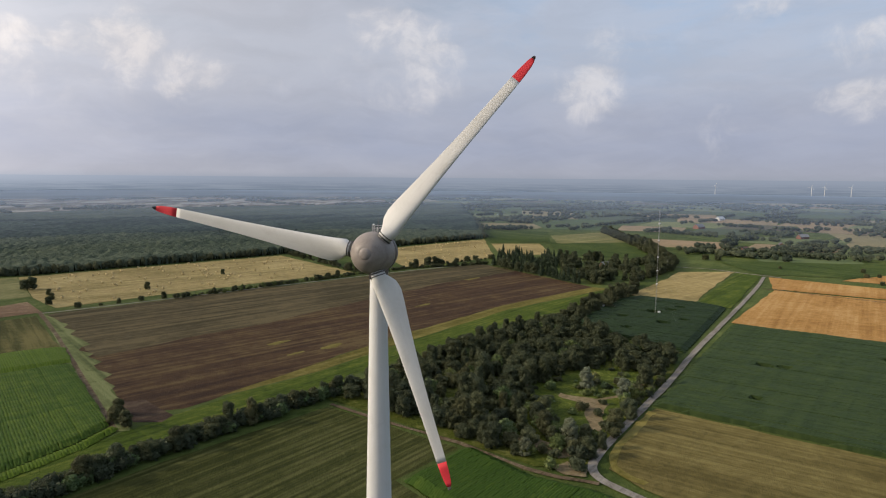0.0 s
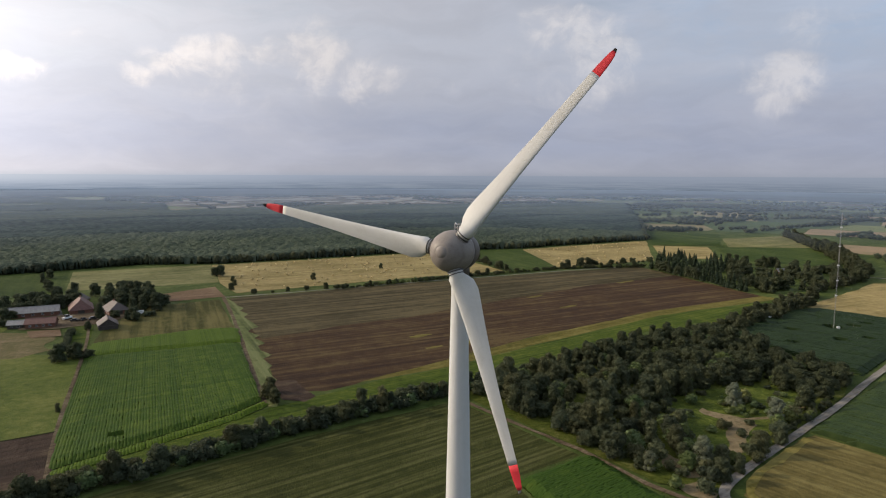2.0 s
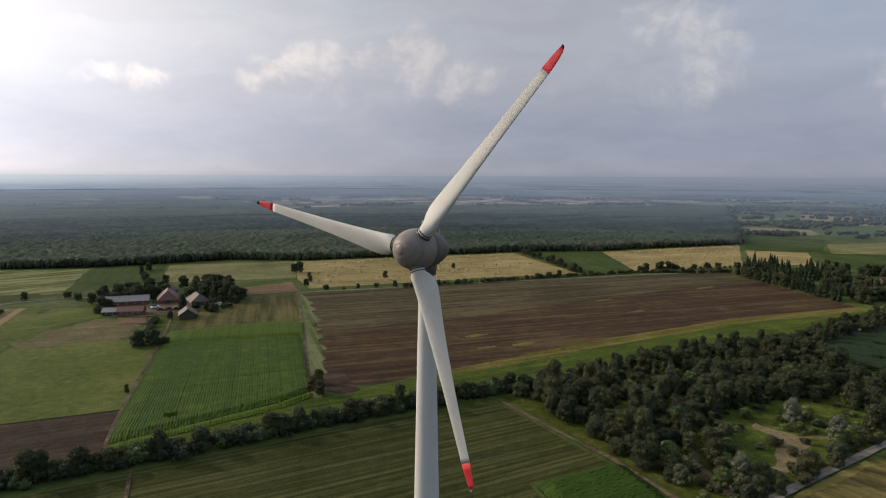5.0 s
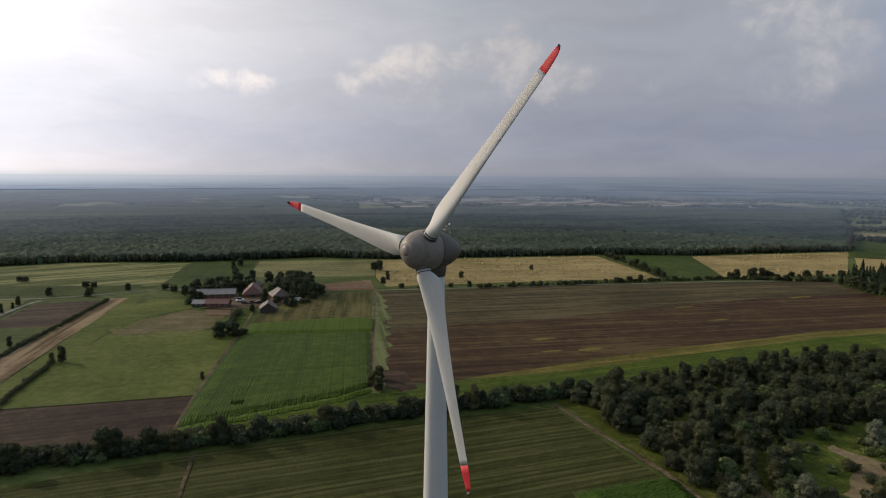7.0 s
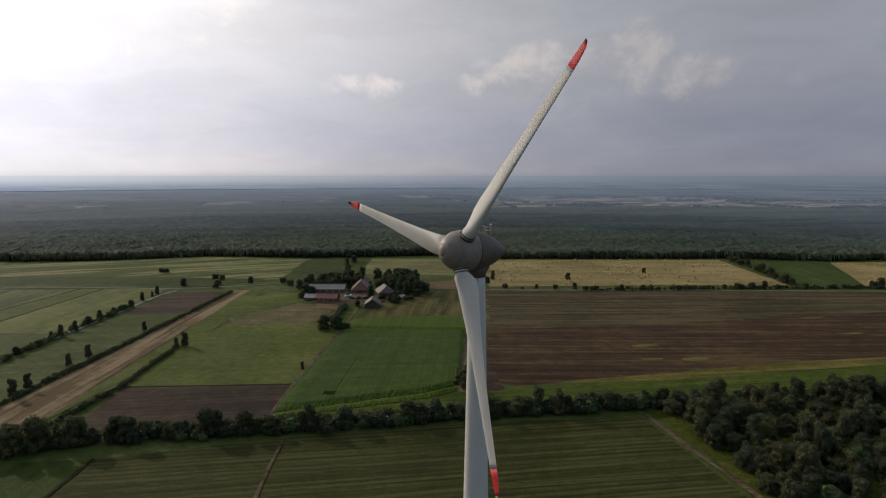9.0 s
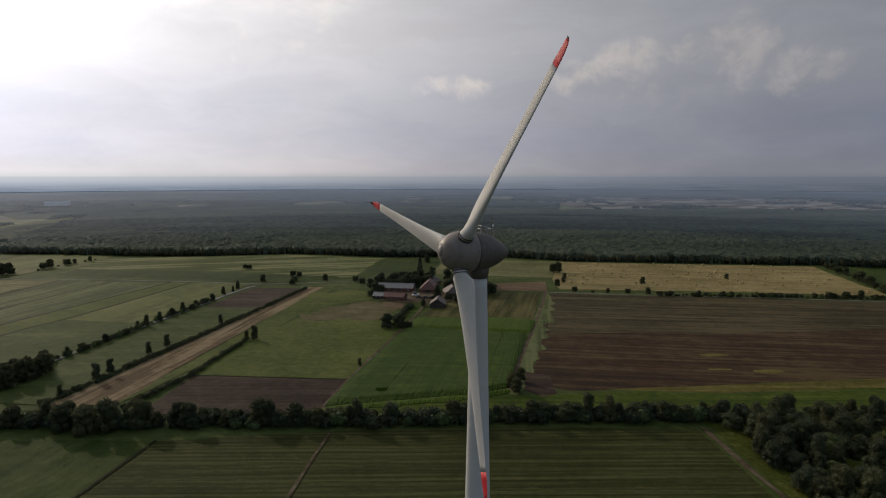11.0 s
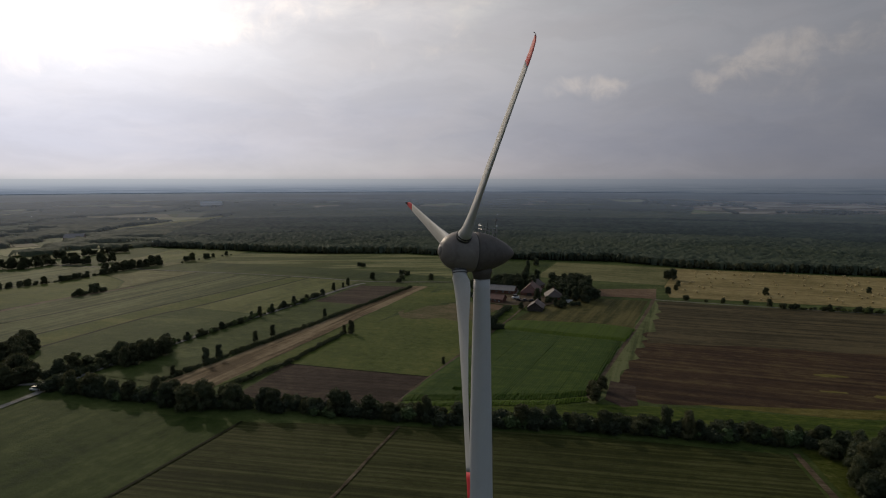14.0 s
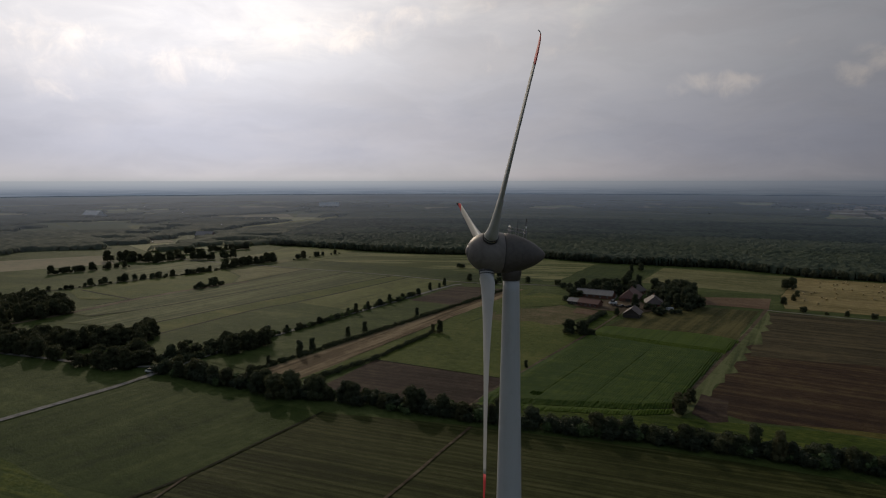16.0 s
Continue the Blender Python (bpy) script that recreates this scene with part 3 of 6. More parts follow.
sheet("pale_field", [(-355, 382), (-265, 440), (-214, 352), (-300, 302)], STRAWGREEN, "pale tan and green stubble field", "field")
sheet("bare_field", [(-238, 290), (-208, 334), (-184, 300), (-220, 272)], PINK, "reddish bare strip of field", "field")
sheet("bale_field", [(-263, 438), (-170, 500), (-77, 564), (-4, 442), (-110, 368), (-182, 312), (-210, 346)], STRAW, "yellow stubble field dotted with straw bales", "field", 2)
sheet("green_wedge", [(-66, 572), (0, 445), (44, 462), (12, 604)], FIELD_GREEN, "green field beyond the hedge", "field")
sheet("bale_field", [(12, 604), (166, 722), (138, 532), (44, 464)], STRAW, "yellow stubble field dotted with straw bales", "field", 2)
sheet("swathed_field", [(-600, 155), (-500, 296), (-402, 345), (-330, 246), (-352, 196), (-440, 150), (-520, 88)], SWATH, "pale meadow striped with cut swaths", "field", 2)
sheet("green_field", [(-520, 88), (-440, 146), (-352, 194), (-332, 240), (-346, 240), (-440, 190), (-545, 112)], FIELD_GREEN, "green crop field beside the road", "field", 2)
sheet("green_field", [(-402, 340), (-362, 386), (-302, 303), (-331, 246)], FIELD_GREEN, "green crop field beside the farm", "field", 2)
sheet("pasture", [(-184, 43), (-222, 89), (-243, 138), (-212, 160), (-182, 158), (-134, 82)], PASTURE, "green cattle pasture", "field")
sheet("bare_pasture", [(-239, 133), (-262, 152), (-249, 174), (-252, 192), (-223, 194), (-200, 168), (-210, 152)], WORN, "trampled pasture of dry grass and reddish soil", "field", 8, 4)
sheet("grass_field", [(-243, 138), (-256, 170), (-251, 193), (-262, 222), (-296, 206), (-279, 165)], PASTURE, "green meadow beside the farm", "field")
sheet("ploughed_field", [(-157, 9), (-184, 43), (-134, 82), (-111, 50)], DARKSOIL, "dark brown ploughed field", "field")
sheet("olive_margin", [(-163, 6), (-157, 10), (-113, 50), (-109, 46)], YELLOWVERGE, "olive margin of the ploughed field", "field margin", 0.5)
sheet("grass_strip", [Q(12, -60), Q(100, -70), Q(190, -72), Q(262, -62), Q(255, -55), Q(120, -58)], PASTURE, "green grass strip beside the sandy strip", "grass strip")
sheet("sandy_strip", [Q(5, -37), Q(7, -62), Q(14, -60), Q(120, -57), Q(258, -56), Q(258, -45), Q(120, -42)], STRIPTAN, "bare sandy strip between the meadows", "field", 1.5)
sheet("lane_meadow", [Q(14, -6), Q(180, -6), Q(180, -40), Q(120, -40), Q(14, -33)], GRASS, "green meadow strip beside the lane", "field")
sheet("lane_field", [Q(180, -6), Q(246, -6), Q(252, -44), Q(180, -41)], DARKSOIL, "dark ploughed patch beside the lane", "field")
sheet("meadow", [(-215, -42), (-238, -8), (-289, 68), (-334, 41), (-325, 15), (-280, -42), (-262, -64)], GRASS, "green meadow beside the lane", "meadow", 1.5)
sheet("meadow", [(-334, 41), (-402, 147), (-366, 175), (-324, 122), (-289, 69)], PALE, "pale yellow-green mown meadow", "meadow", 1.5)
sheet("meadow", [(-280, -42), (-325, 15), (-334, 41), (-402, 147), (-414, 138), (-402, 112), (-343, 8), (-300, -59)], PASTURE, "green meadow strip between ditches", "meadow", 1.2)
sheet("meadow", [(-300, -59), (-343, 8), (-402, 112), (-416, 136), (-450, 106), (-400, 30), (-352, -50), (-330, -90)], MEADOW, "olive meadow with mown rows", "meadow", 1.5)
sheet("meadow", [(-352, -50), (-400, 30), (-450, 106), (-463, 103), (-489, 84), (-435, 19), (-419, -17), (-395, -57), (-370, -100), (-345, -80)], MEADOW, "dry olive meadow with mown rows", "meadow", 1.5)
sheet("meadow", [(-395, -57), (-419, -17), (-438, 12), (-470, 22), (-521, 15), (-508, -2), (-483, -49), (-450, -100), (-410, -90)], PASTURE, "green meadow beyond a ditch", "meadow", 1.5)
sheet("meadow", [(-438, 14), (-489, 82), (-509, 64), (-540, 40), (-521, 17), (-470, 24)], STRAWGREEN, "pale meadow striped with cut grass", "meadow", 1.5)
sheet("meadow", [(-483, -49), (-521, 15), (-541, 64), (-575, 40), (-590, -20), (-560, -70)], MEADOW, "dull olive meadow", "meadow", 1.5)
sheet("meadow", [(-541, 67), (-597, 150), (-640, 150), (-650, 90), (-601, 29), (-575, 42)], STRAWGREEN, "dry pale meadow before the woods", "meadow", 1.5)
sheet("meadow", [(-262, -66), (-300, -61), (-330, -92), (-370, -102), (-450, -102), (-420, -180), (-300, -190)], FIELD_GREEN, "dark green meadow", "meadow", 1.5)
sheet("far_meadow", [(-640, 70), (-700, 120), (-618, 170), (-548, 112), (-580, 60)], PALE, "pale yellow meadow before the forest", "meadow", 2)
sheet("far_meadow", [(-1090, 120), (-1380, 400), (-1130, 260), (-930, 40)], PALE, "pale yellow meadow beyond the woods", "meadow", 4)
for line in ([(-270, -56), (-280, -42), (-325, 15), (-334, 41), (-402, 147)], [(-290, -74), (-300, -59), (-343, 8), (-402, 112), (-416, 137)], [(-380, -80), (-395, -57), (-419, -17), (-435, 19), (-489, 84)], [(-345, -80), (-352, -50), (-400, 30), (-450, 106)]):
    ribbon("ditch", line, 2.2, DITCH, "narrow dark ditch between meadows", "ditch")
ribbon("sandy_track", [(-310, -166), (-337, -123), (-358, -92), (-394, -56), (-421, -14), (-438, 25)], 4.5, PATH, "pale sandy track between meadows", "track", wobble=0.8)
ribbon("ditch", [(-451, -92), (-420, -74), (-392, -57)], 2.4, DITCH, "narrow dark ditch between meadows", "ditch")
ribbon("ditch", [(-444, -141), (-462, -98), (-488, -52), (-506, -8), (-528, 28)], 2.6, DITCH, "narrow dark ditch under a row of trees", "ditch")
ribbon("ditch", [(-97, 45), (-85, 29), (-72, 13), (-58, -6)], 1.0, PATH, "worn pale path between two fields", "path")
ribbon("ditch", [(-131, 5), (-115, -18), (-99, -41), (-92, -56), (-60, -140)], 1.1, DITCH, "narrow dark ditch between fields", "ditch")
ribbon("ditch", [(-99, -41), (-80, -58), (-50, -90)], 0.9, PATH, "worn pale path between two fields", "path")
ribbon("ditch", [(-184, 43), (-158, 63), (-134, 82)], 1.0, DITCH, "narrow dark ditch between fields", "ditch")
ribbon("path", [(-112, 50), (-134, 82), (-165, 132), (-195, 180), (-228, 228)], 1.4, PATH, "worn pale path beside the maize", "path")
ribbon("lane", [(-120, -170), (-170, -95), (-196, -55), Q(0, 0), Q(80, 2), Q(160, 0), Q(246, 0), (-353, 172)], 3.0, CONCRETE, "pale concrete farm lane", "lane")
ribbon("lane", [(-700, -80), (-509, 68), (-463, 108), (-410, 148), (-353, 180), (-327, 222), (-303, 244), (-270, 256), (-244, 226)], 2.6, ROADMAT, "pale concrete road to the farm", "lane")
ribbon("lane", [Q(0, 0), (-223, -63), (-271, -112), (-330, -180)], 2.4, ROADMAT, "narrow lane behind the trees", "lane")

# the far side of the wood and the fields by the mast
sheet("rough_ground", [(-14, 134), (18, 169), (76, 222), (112, 243), (143, 175), (128, 149), (95, 112), (62, 70), (46, 72), (29, 90)], SCRUB, "rough grass under the wood", "ground", 1)
sheet("clearing", [(60, 136), (79, 151), (107, 159), (113, 143), (98, 122), (88, 110), (76, 91), (64, 84), (58, 98), (60, 118)], CLEARING, "rough grassy clearing in the wood", "clearing", 3, 4)
sheet("sandy_ground", [(73, 130), (78, 125), (84, 121), (86, 116), (81, 108), (77, 99), (73, 93), (70, 96), (73, 104), (76, 112), (76, 119), (71, 126)], SAND, "bare sandy ground in the clearing", "bare ground", 2.2, 2)
sheet("sandy_ground", [(48, 93), (53, 90), (58, 86), (63, 83), (60, 78), (54, 76), (50, 81), (46, 88)], SAND, "bare sandy ground at the edge of the wood", "bare ground", 2.2, 2)
sheet("sandy_ground", [(50, 72), (56, 74), (60, 68), (58, 64), (53, 66)], SAND, "bare sandy ground beside the lane", "bare ground", 1.5, 2)
ribbon("sandy_path", [(80, 121), (90, 122), (100, 128), (108, 136)], 1.6, SAND, "sandy path in the clearing", "path", wobble=1.2)
ribbon("field_path", [(-12, 128), (10, 106), (30, 88), (45, 68), (60, 60)], 1.8, PATH, "worn path along the edge of the wood", "path", wobble=0.8)
sheet("tan_field", [(95, 106), (101, 110), (180, 30), (250, -40), (140, -60), (88, 30), (70, 56), (66, 68), (76, 82)], TAN, "grey-tan stubble field with fine rows", "field")
sheet("orange_field", [(300, 326), (500, 150), (380, 65), (206, 231)], ORANGE, "orange ripe grain stubble field", "field")
sheet("orange_field", [(336, 383), (400, 310), (540, 190), (505, 152), (302, 330)], ORANGE, "orange stubble field with swaths", "field")
sheet("orange_field", [(384, 360), (452, 391), (540, 330), (470, 290)], ORANGE, "orange stubble field", "field")
ribbon("field_path", [(296, 334), (345, 272), (420, 205)], 2.2, PATH, "worn track between stubble fields", "path")
sheet("tan_field", [(184, 318), (230, 366), (276, 418), (328, 416), (270, 352), (216, 288)], STRAW, "pale yellow stubble field", "field", 2)
sheet("green_field", [(328, 414), (336, 393), (284, 332), (230, 269), (217, 286)], VERGE, "bright green field beside the lane", "field")
sheet("meadow", [(352, 489), (474, 452), (560, 440), (500, 400), (410, 370), (338, 398)], FIELD_GREEN, "green meadow with scattered bushes", "meadow")
sheet("green_field", [(235, 671), (339, 665), (298, 493), (215, 548)], FIELD_GREEN, "green field before a tree belt", "field")
sheet("tan_field", [(270, 763), (365, 813), (338, 667), (246, 660)], STRAWGREEN, "pale stubble field before a tree belt", "field")
sheet("tan_field", [(163, 663), (223, 659), (203, 548), (148, 552)], STRAW, "pale stubble field beside the forest", "field")
sheet("green_field", [(198, 861), (287, 830), (241, 673), (163, 667)], FIELD_GREEN, "green field beside the forest", "field")
ribbon("lane", [(140, -10), (95, 24), (76, 40), (66, 53), (60, 64), (63, 73), (74, 86), (92, 106), (122, 139), (152, 176), (202, 232), (295, 338), (333, 385)], 2.7, ROADMAT, "grey gravel farm lane", "lane", wobble=0.25)
ribbon("lane", [(345, 380), (324, 412), (316, 432), (287, 450)], 2.6, ROADMAT, "pale farm lane", "lane")
ribbon("dry_verge", [(72, 58), (67, 66), (70, 76), (84, 92), (98, 107)], 2.4, YELLOWVERGE, "dry grass verge beside the lane", "verge", wobble=1)


def maize(name, poly, angle, mat, label, spacing=0.9, height=2.0, seg=1.1, gaps=(), tram=17.0):
    """Maize in rows: each row a leafy ridge with an uneven top; gaps: bare places (x, y, radius)."""
    rng = np.random.default_rng(int(abs(poly[0][0] * 7 + poly[0][1])))
    c, s = math.cos(radians(angle)), math.sin(radians(angle))
    loc = [(x * c + y * s, -x * s + y * c) for x, y in poly]
    bottom, top_y = min(p[1] for p in loc), max(p[1] for p in loc)
    y = bottom + spacing / 2
    vs, fs, base = [], [], 0
    while y < max(p[1] for p in loc):
        cuts = sorted(x0 + (x1 - x0) * (y - y0) / (y1 - y0) for (x0, y0), (x1, y1) in zip(loc, loc[1:] + loc[:1]) if (y0 > y) != (y1 > y))
        for a, b in zip(cuts[::2], cuts[1::2]):
            n = max(3, int((b - a) / seg))
            xs = np.linspace(a, b, n) + rng.uniform(-0.3, 0.3, n)
            swell = np.array([noise.noise((x * 0.06, y * 0.12, 1.0)) for x in xs])
            h = height * (0.90 + 0.08 * rng.random(n) + 0.14 * swell)
            if (y % tram) < 2 * spacing and (y % tram) >= spacing:
                h = h * 0.9
            reach = np.arange(n) * (b - a) / max(1, n - 1)
            h = h * np.clip(0.25 + 0.22 * np.minimum(reach, reach[::-1]), 0, 1)
            h = h * min(1.0, 0.3 + 0.2 * min(y - bottom, top_y - y))
            yy = y + rng.uniform(-0.12, 0.12, n)
            wx, wy = xs * c - yy * s, xs * s + yy * c
            for gx, gy, gr in gaps:
                h = np.where((wx - gx) ** 2 + (wy - gy) ** 2 < gr * gr, 0.15, h)
            off = spacing * (0.42 + 0.12 * rng.random((2, n)))
            rows = [np.stack([wx + s * off[0], wy - c * off[0], h - 0.09], 1), np.stack([wx, wy, h], 1), np.stack([wx - s * off[1], wy + c * off[1], h - 0.09], 1)]
            low = [r * (1, 1, 0) for r in (rows[0], rows[2])]
            block = np.concatenate([low[0], *rows, low[1]])
            i = np.arange(n - 1)
            for k in range(4):
                q = np.stack([k * n + i, k * n + i + 1, (k + 1) * n + i + 1, (k + 1) * n + i], 1) + base
                fs.append(q)
            vs.append(block)
            base += 5 * n
        y += spacing
    ob = new(name, from_arrays(name, np.concatenate(vs), np.concatenate(fs), mat))
    return tagged(ob, label, "maize field", kind="stuff")


maize("maize", [(-113, 54), (-117, 57), (-86, 103), (-81, 116), (-77, 114), (-82, 100)], 121.5, CORNEDGE, "bright young maize along the field's edge", height=1.3)
maize("maize", [(-117.4, 57.3), (-180, 158), (-147, 176), (-124, 191), (-81.5, 116.3), (-86.4, 103.3)], 121.5, CORNBRIGHT, "dense green maize in long rows", height=1.5, gaps=[(-113.6, 80.4, 1.5), (-112.0, 81.6, 1.5), (-112.8, 80.9, 1.5), (-82.5, 104.5, 0.9), (-84.0, 105.2, 0.7), (-95.0, 95.5, 0.6)])
maize("maize", [(-180.5, 159), (-192, 179), (-157, 211), (-138, 219), (-123.5, 192), (-147, 177)], 121.5, CORNEDGE, "lighter young maize at the field's end", height=1.4)
maize("maize", [(204, 227), (372, 72), (262, -30), (178, 36), (101, 113)], -42, CORNLEAF, "dense dark green maize beside the lane", spacing=1.15, seg=1.5, gaps=[(170, 150, 3), (176, 146, 2.5), (140, 112, 2), (230, 150, 3)])
maize("maize", [(190, 312), (216, 284), (226, 268), (148, 176), (112, 240), (158, 298)], -40, CORNLEAF, "dark green maize round the radio mast", spacing=1.15, seg=1.5, gaps=[(174, 259, 4), (186, 262, 3), (150, 250, 3), (165, 232, 3), (196, 270, 3), (140, 224, 2.5), (180, 236, 2.5)])
maize("maize", [(9, 68), (31, 86), (44, 66), (58, 56), (82, 28), (60, -20)], 45, CORNBRIGHT, "dense green maize before the wood", spacing=0.8, seg=0.8, tram=1e6)

# ---------------------------------------------------------------- the wind turbine
AXIS = Vector((0.327, 0.942, -0.072)).normalized()
NOSE = Vector((-2.13, -6.42, 69.75))
UPW = (Vector((0, 0, 1)) - AXIS * AXIS.z).normalized()
SIDE = AXIS.cross(UPW)
HEAD = Matrix(((UPW.x, SIDE.x, AXIS.x, NOSE.x), (UPW.y, SIDE.y, AXIS.y, NOSE.y), (UPW.z, SIDE.z, AXIS.z, NOSE.z), (0, 0, 0, 1)))
ROTOR_TURN = 40.0


def blade_sections():
    """Radius, chord, thickness ratio, twist, place of the leading edge."""
    out = []
    for r, chord, ratio, twist, lead in ((2.5, 2.0, 1.0, 0, 0.5), (3.4, 2.02, 1.0, 0, 0.5), (3.9, 2.75, 0.74, 22, 0.42), (4.7, 3.3, 0.54, 20, 0.34), (6.0, 3.5, 0.42, 17, 0.31), (8.0, 3.25, 0.35, 14, 0.30),
                                         (11.0, 2.8, 0.29, 11, 0.30), (15.0, 2.34, 0.26, 8, 0.30), (20.0, 1.9, 0.22, 5.5, 0.31), (25.0, 1.6, 0.19, 4, 0.32), (30.4, 1.34, 0.16, 2.5, 0.33)):
        out.append((r, chord, ratio, twist, lead))
    return out


def section_loop(chord, ratio, twist, lead, n=72):
    pts = []
    for i in range(n):
        a = 2 * math.pi * i / n
        c = 0.5 * (1 + math.cos(a))                      # 1 at the leading edge
        if ratio > 0.95:
            y, z = math.cos(a) * 0.5, math.sin(a) * 0.5
        else:
            x = 1 - c
            t = 5 * ratio * (0.2969 * math.sqrt(x) - 0.126 * x - 0.3516 * x * x + 0.2843 * x ** 3 - 0.1015 * x ** 4)
            y, z = lead - x, (t if math.sin(a) >= 0 else -t * 0.75)
            if ratio > 0.5:
                k = (ratio - 0.5) / 0.5
                y, z = y * (1 - k) + math.cos(a) * 0.5 * k, z * (1 - k) + math.sin(a) * 0.5 * k * ratio
        y, z = y * chord, z * chord
        tw = radians(twist)
        pts.append((y * math.cos(tw) + z * math.sin(tw), -y * math.sin(tw) + z * math.cos(tw)))
    return pts


def skin(sections, n=72):
    bm = bmesh.new()
    loops = []
    fine = []
    for one, two in zip(sections, sections[1:]):
        k = max(1, int((two[0] - one[0]) / 0.7))
        fine += [tuple(p + (q - p) * i / k for p, q in zip(one, two)) for i in range(k)]
    sections = fine + [sections[-1]]
    for r, chord, ratio, twist, lead, bend in sections:
        loops.append([bm.verts.new((r, y, z - bend)) for y, z in section_loop(chord, ratio, twist, lead, n)])
    for a, b in zip(loops, loops[1:]):
        for i in range(n):
            bm.faces.new((a[i], a[(i + 1) % n], b[(i + 1) % n], b[i]))
    bm.faces.new(loops[0])
    bm.faces.new(loops[-1][::-1])
    return bm


turbine = thing("wind_turbine", "tall white wind turbine with red blade tips and brown-grey head", "wind turbine")
tower_rings = [(z, 2.62 - 1.42 * (z / 65.4) ** 0.92) for z in [65.4 * k / 40 for k in range(41)]]
tower = part("tower", lathe(tower_rings, 64), TOWER, turbine, "tapered white steel tower", smooth=True)
part("base_ring", lathe([(0, 3.6), (0.5, 3.6), (0.6, 3.5)], 48), CONCRETE, tower, "concrete foundation ring")
part("yaw_collar", lathe([(65.35, 1.22), (65.4, 1.34), (66.0, 1.36), (66.1, 1.46), (67.6, 1.5)], 48), NACELLE, turbine, "brown-grey collar under the head", smooth=True)
front = [(0.0, 0.02), (0.02, 0.30), (0.10, 0.60), (0.28, 0.83), (0.42, 0.90)]
ball = [(0.30, 0.95), (0.42, 1.22), (0.62, 1.52), (0.95, 1.90), (1.4, 2.28), (2.0, 2.62), (2.7, 2.85), (3.4, 2.98), (4.1, 3.02), (4.7, 2.99), (5.2, 2.93), (5.28, 2.86)]
shell = [(5.34, 2.86), (5.38, 2.93), (6.0, 2.92), (6.8, 2.82), (7.6, 2.64), (8.4, 2.38), (9.2, 2.06), (9.9, 1.72), (10.5, 1.36), (11.0, 1.0), (11.4, 0.66), (11.65, 0.36), (11.75, 0.05)]
spinner = part("spinner", lathe(ball, 64), SPINNER, turbine, "weathered brown-grey round spinner", HEAD, True)
part("nose_cap", lathe(front, 40), SPINNER, spinner, "small domed nose cap", smooth=True)
nacelle = part("nacelle", lathe(shell, 64), NACELLE, turbine, "weathered brown-grey tapering nacelle", HEAD, True)
part("seam_ring", lathe([(5.25, 2.80), (5.27, 2.89), (5.35, 2.89), (5.37, 2.80)], 64, False), DARKMETAL, nacelle, "dark seam between spinner and nacelle")
secs = blade_sections()
white = [(r, c, t, w, l, 0.0) for r, c, t, w, l in secs]
red = [(30.4, 1.34, 0.16, 2.5, 0.33, 0.0), (31.4, 1.26, 0.16, 2.2, 0.33, 0.0), (32.5, 1.08, 0.16, 2, 0.31, 0.02), (33.3, 0.88, 0.16, 2, 0.26, 0.06), (33.8, 0.58, 0.17, 2, 0.12, 0.13)]
black = [(33.8, 0.555, 0.175, 2, 0.12, 0.13), (34.05, 0.44, 0.2, 2, 0.02, 0.28), (34.15, 0.26, 0.3, 2, -0.05, 0.5)]
white_me = from_bm("blade", skin(white), BLADE, True)
red_me = from_bm("red_tip", skin(red), REDPAINT, True)
black_me = from_bm("tip_cap", skin(black, 24), BLACKTIP, True)


def ring_bm(r0, r1, radius, thick):
    bm = lathe([(r0, radius), (r0, radius + thick), (r1, radius + thick), (r1, radius)], 40, False)
    bmesh.ops.rotate(bm, verts=bm.verts[:], cent=(0, 0, 0), matrix=Matrix.Rotation(radians(90), 3, "Y"))
    return bm


ring_me = from_bm("root_ring", ring_bm(2.75, 2.95, 1.0, 0.16), DARKMETAL, False)
ring2_me = from_bm("root_ring", ring_bm(3.2, 3.32, 1.0, 0.12), DARKMETAL, False)
for k in range(3):
    turn = HEAD @ Matrix.Translation((0, 0, 3.15)) @ Matrix.Rotation(radians(ROTOR_TURN + 120 * k), 4, "Z")
    blade = part("blade", white_me, BLADE, turbine, "long white rotor blade, dirty towards its edges", turn)
    part("red_tip", red_me, REDPAINT, blade, "red painted blade tip")
    part("tip_cap", black_me, BLACKTIP, blade, "black bent tip cap")
    part("root_ring", ring_me, DARKMETAL, blade, "dark ring at the blade's root")
    part("root_ring", ring2_me, DARKMETAL, blade)
# railing, vane mast and lamps on the roof
RAIL = [(2.80, -0.85, 6.2), (2.80, 0.85, 6.2), (2.45, 0.85, 8.5), (2.45, -0.85, 8.5)]


def rail_loop(h):
    """One closed rail round the platform."""
    bm = bmesh.new()
    for a, b in zip(RAIL, RAIL[1:] + RAIL[:1]):
        rod(bm, (a[0] + h, a[1], a[2]), (b[0] + h, b[1], b[2]), 0.05, n=6)
    bmesh.ops.remove_doubles(bm, verts=bm.verts[:], dist=0.02)
    return bm


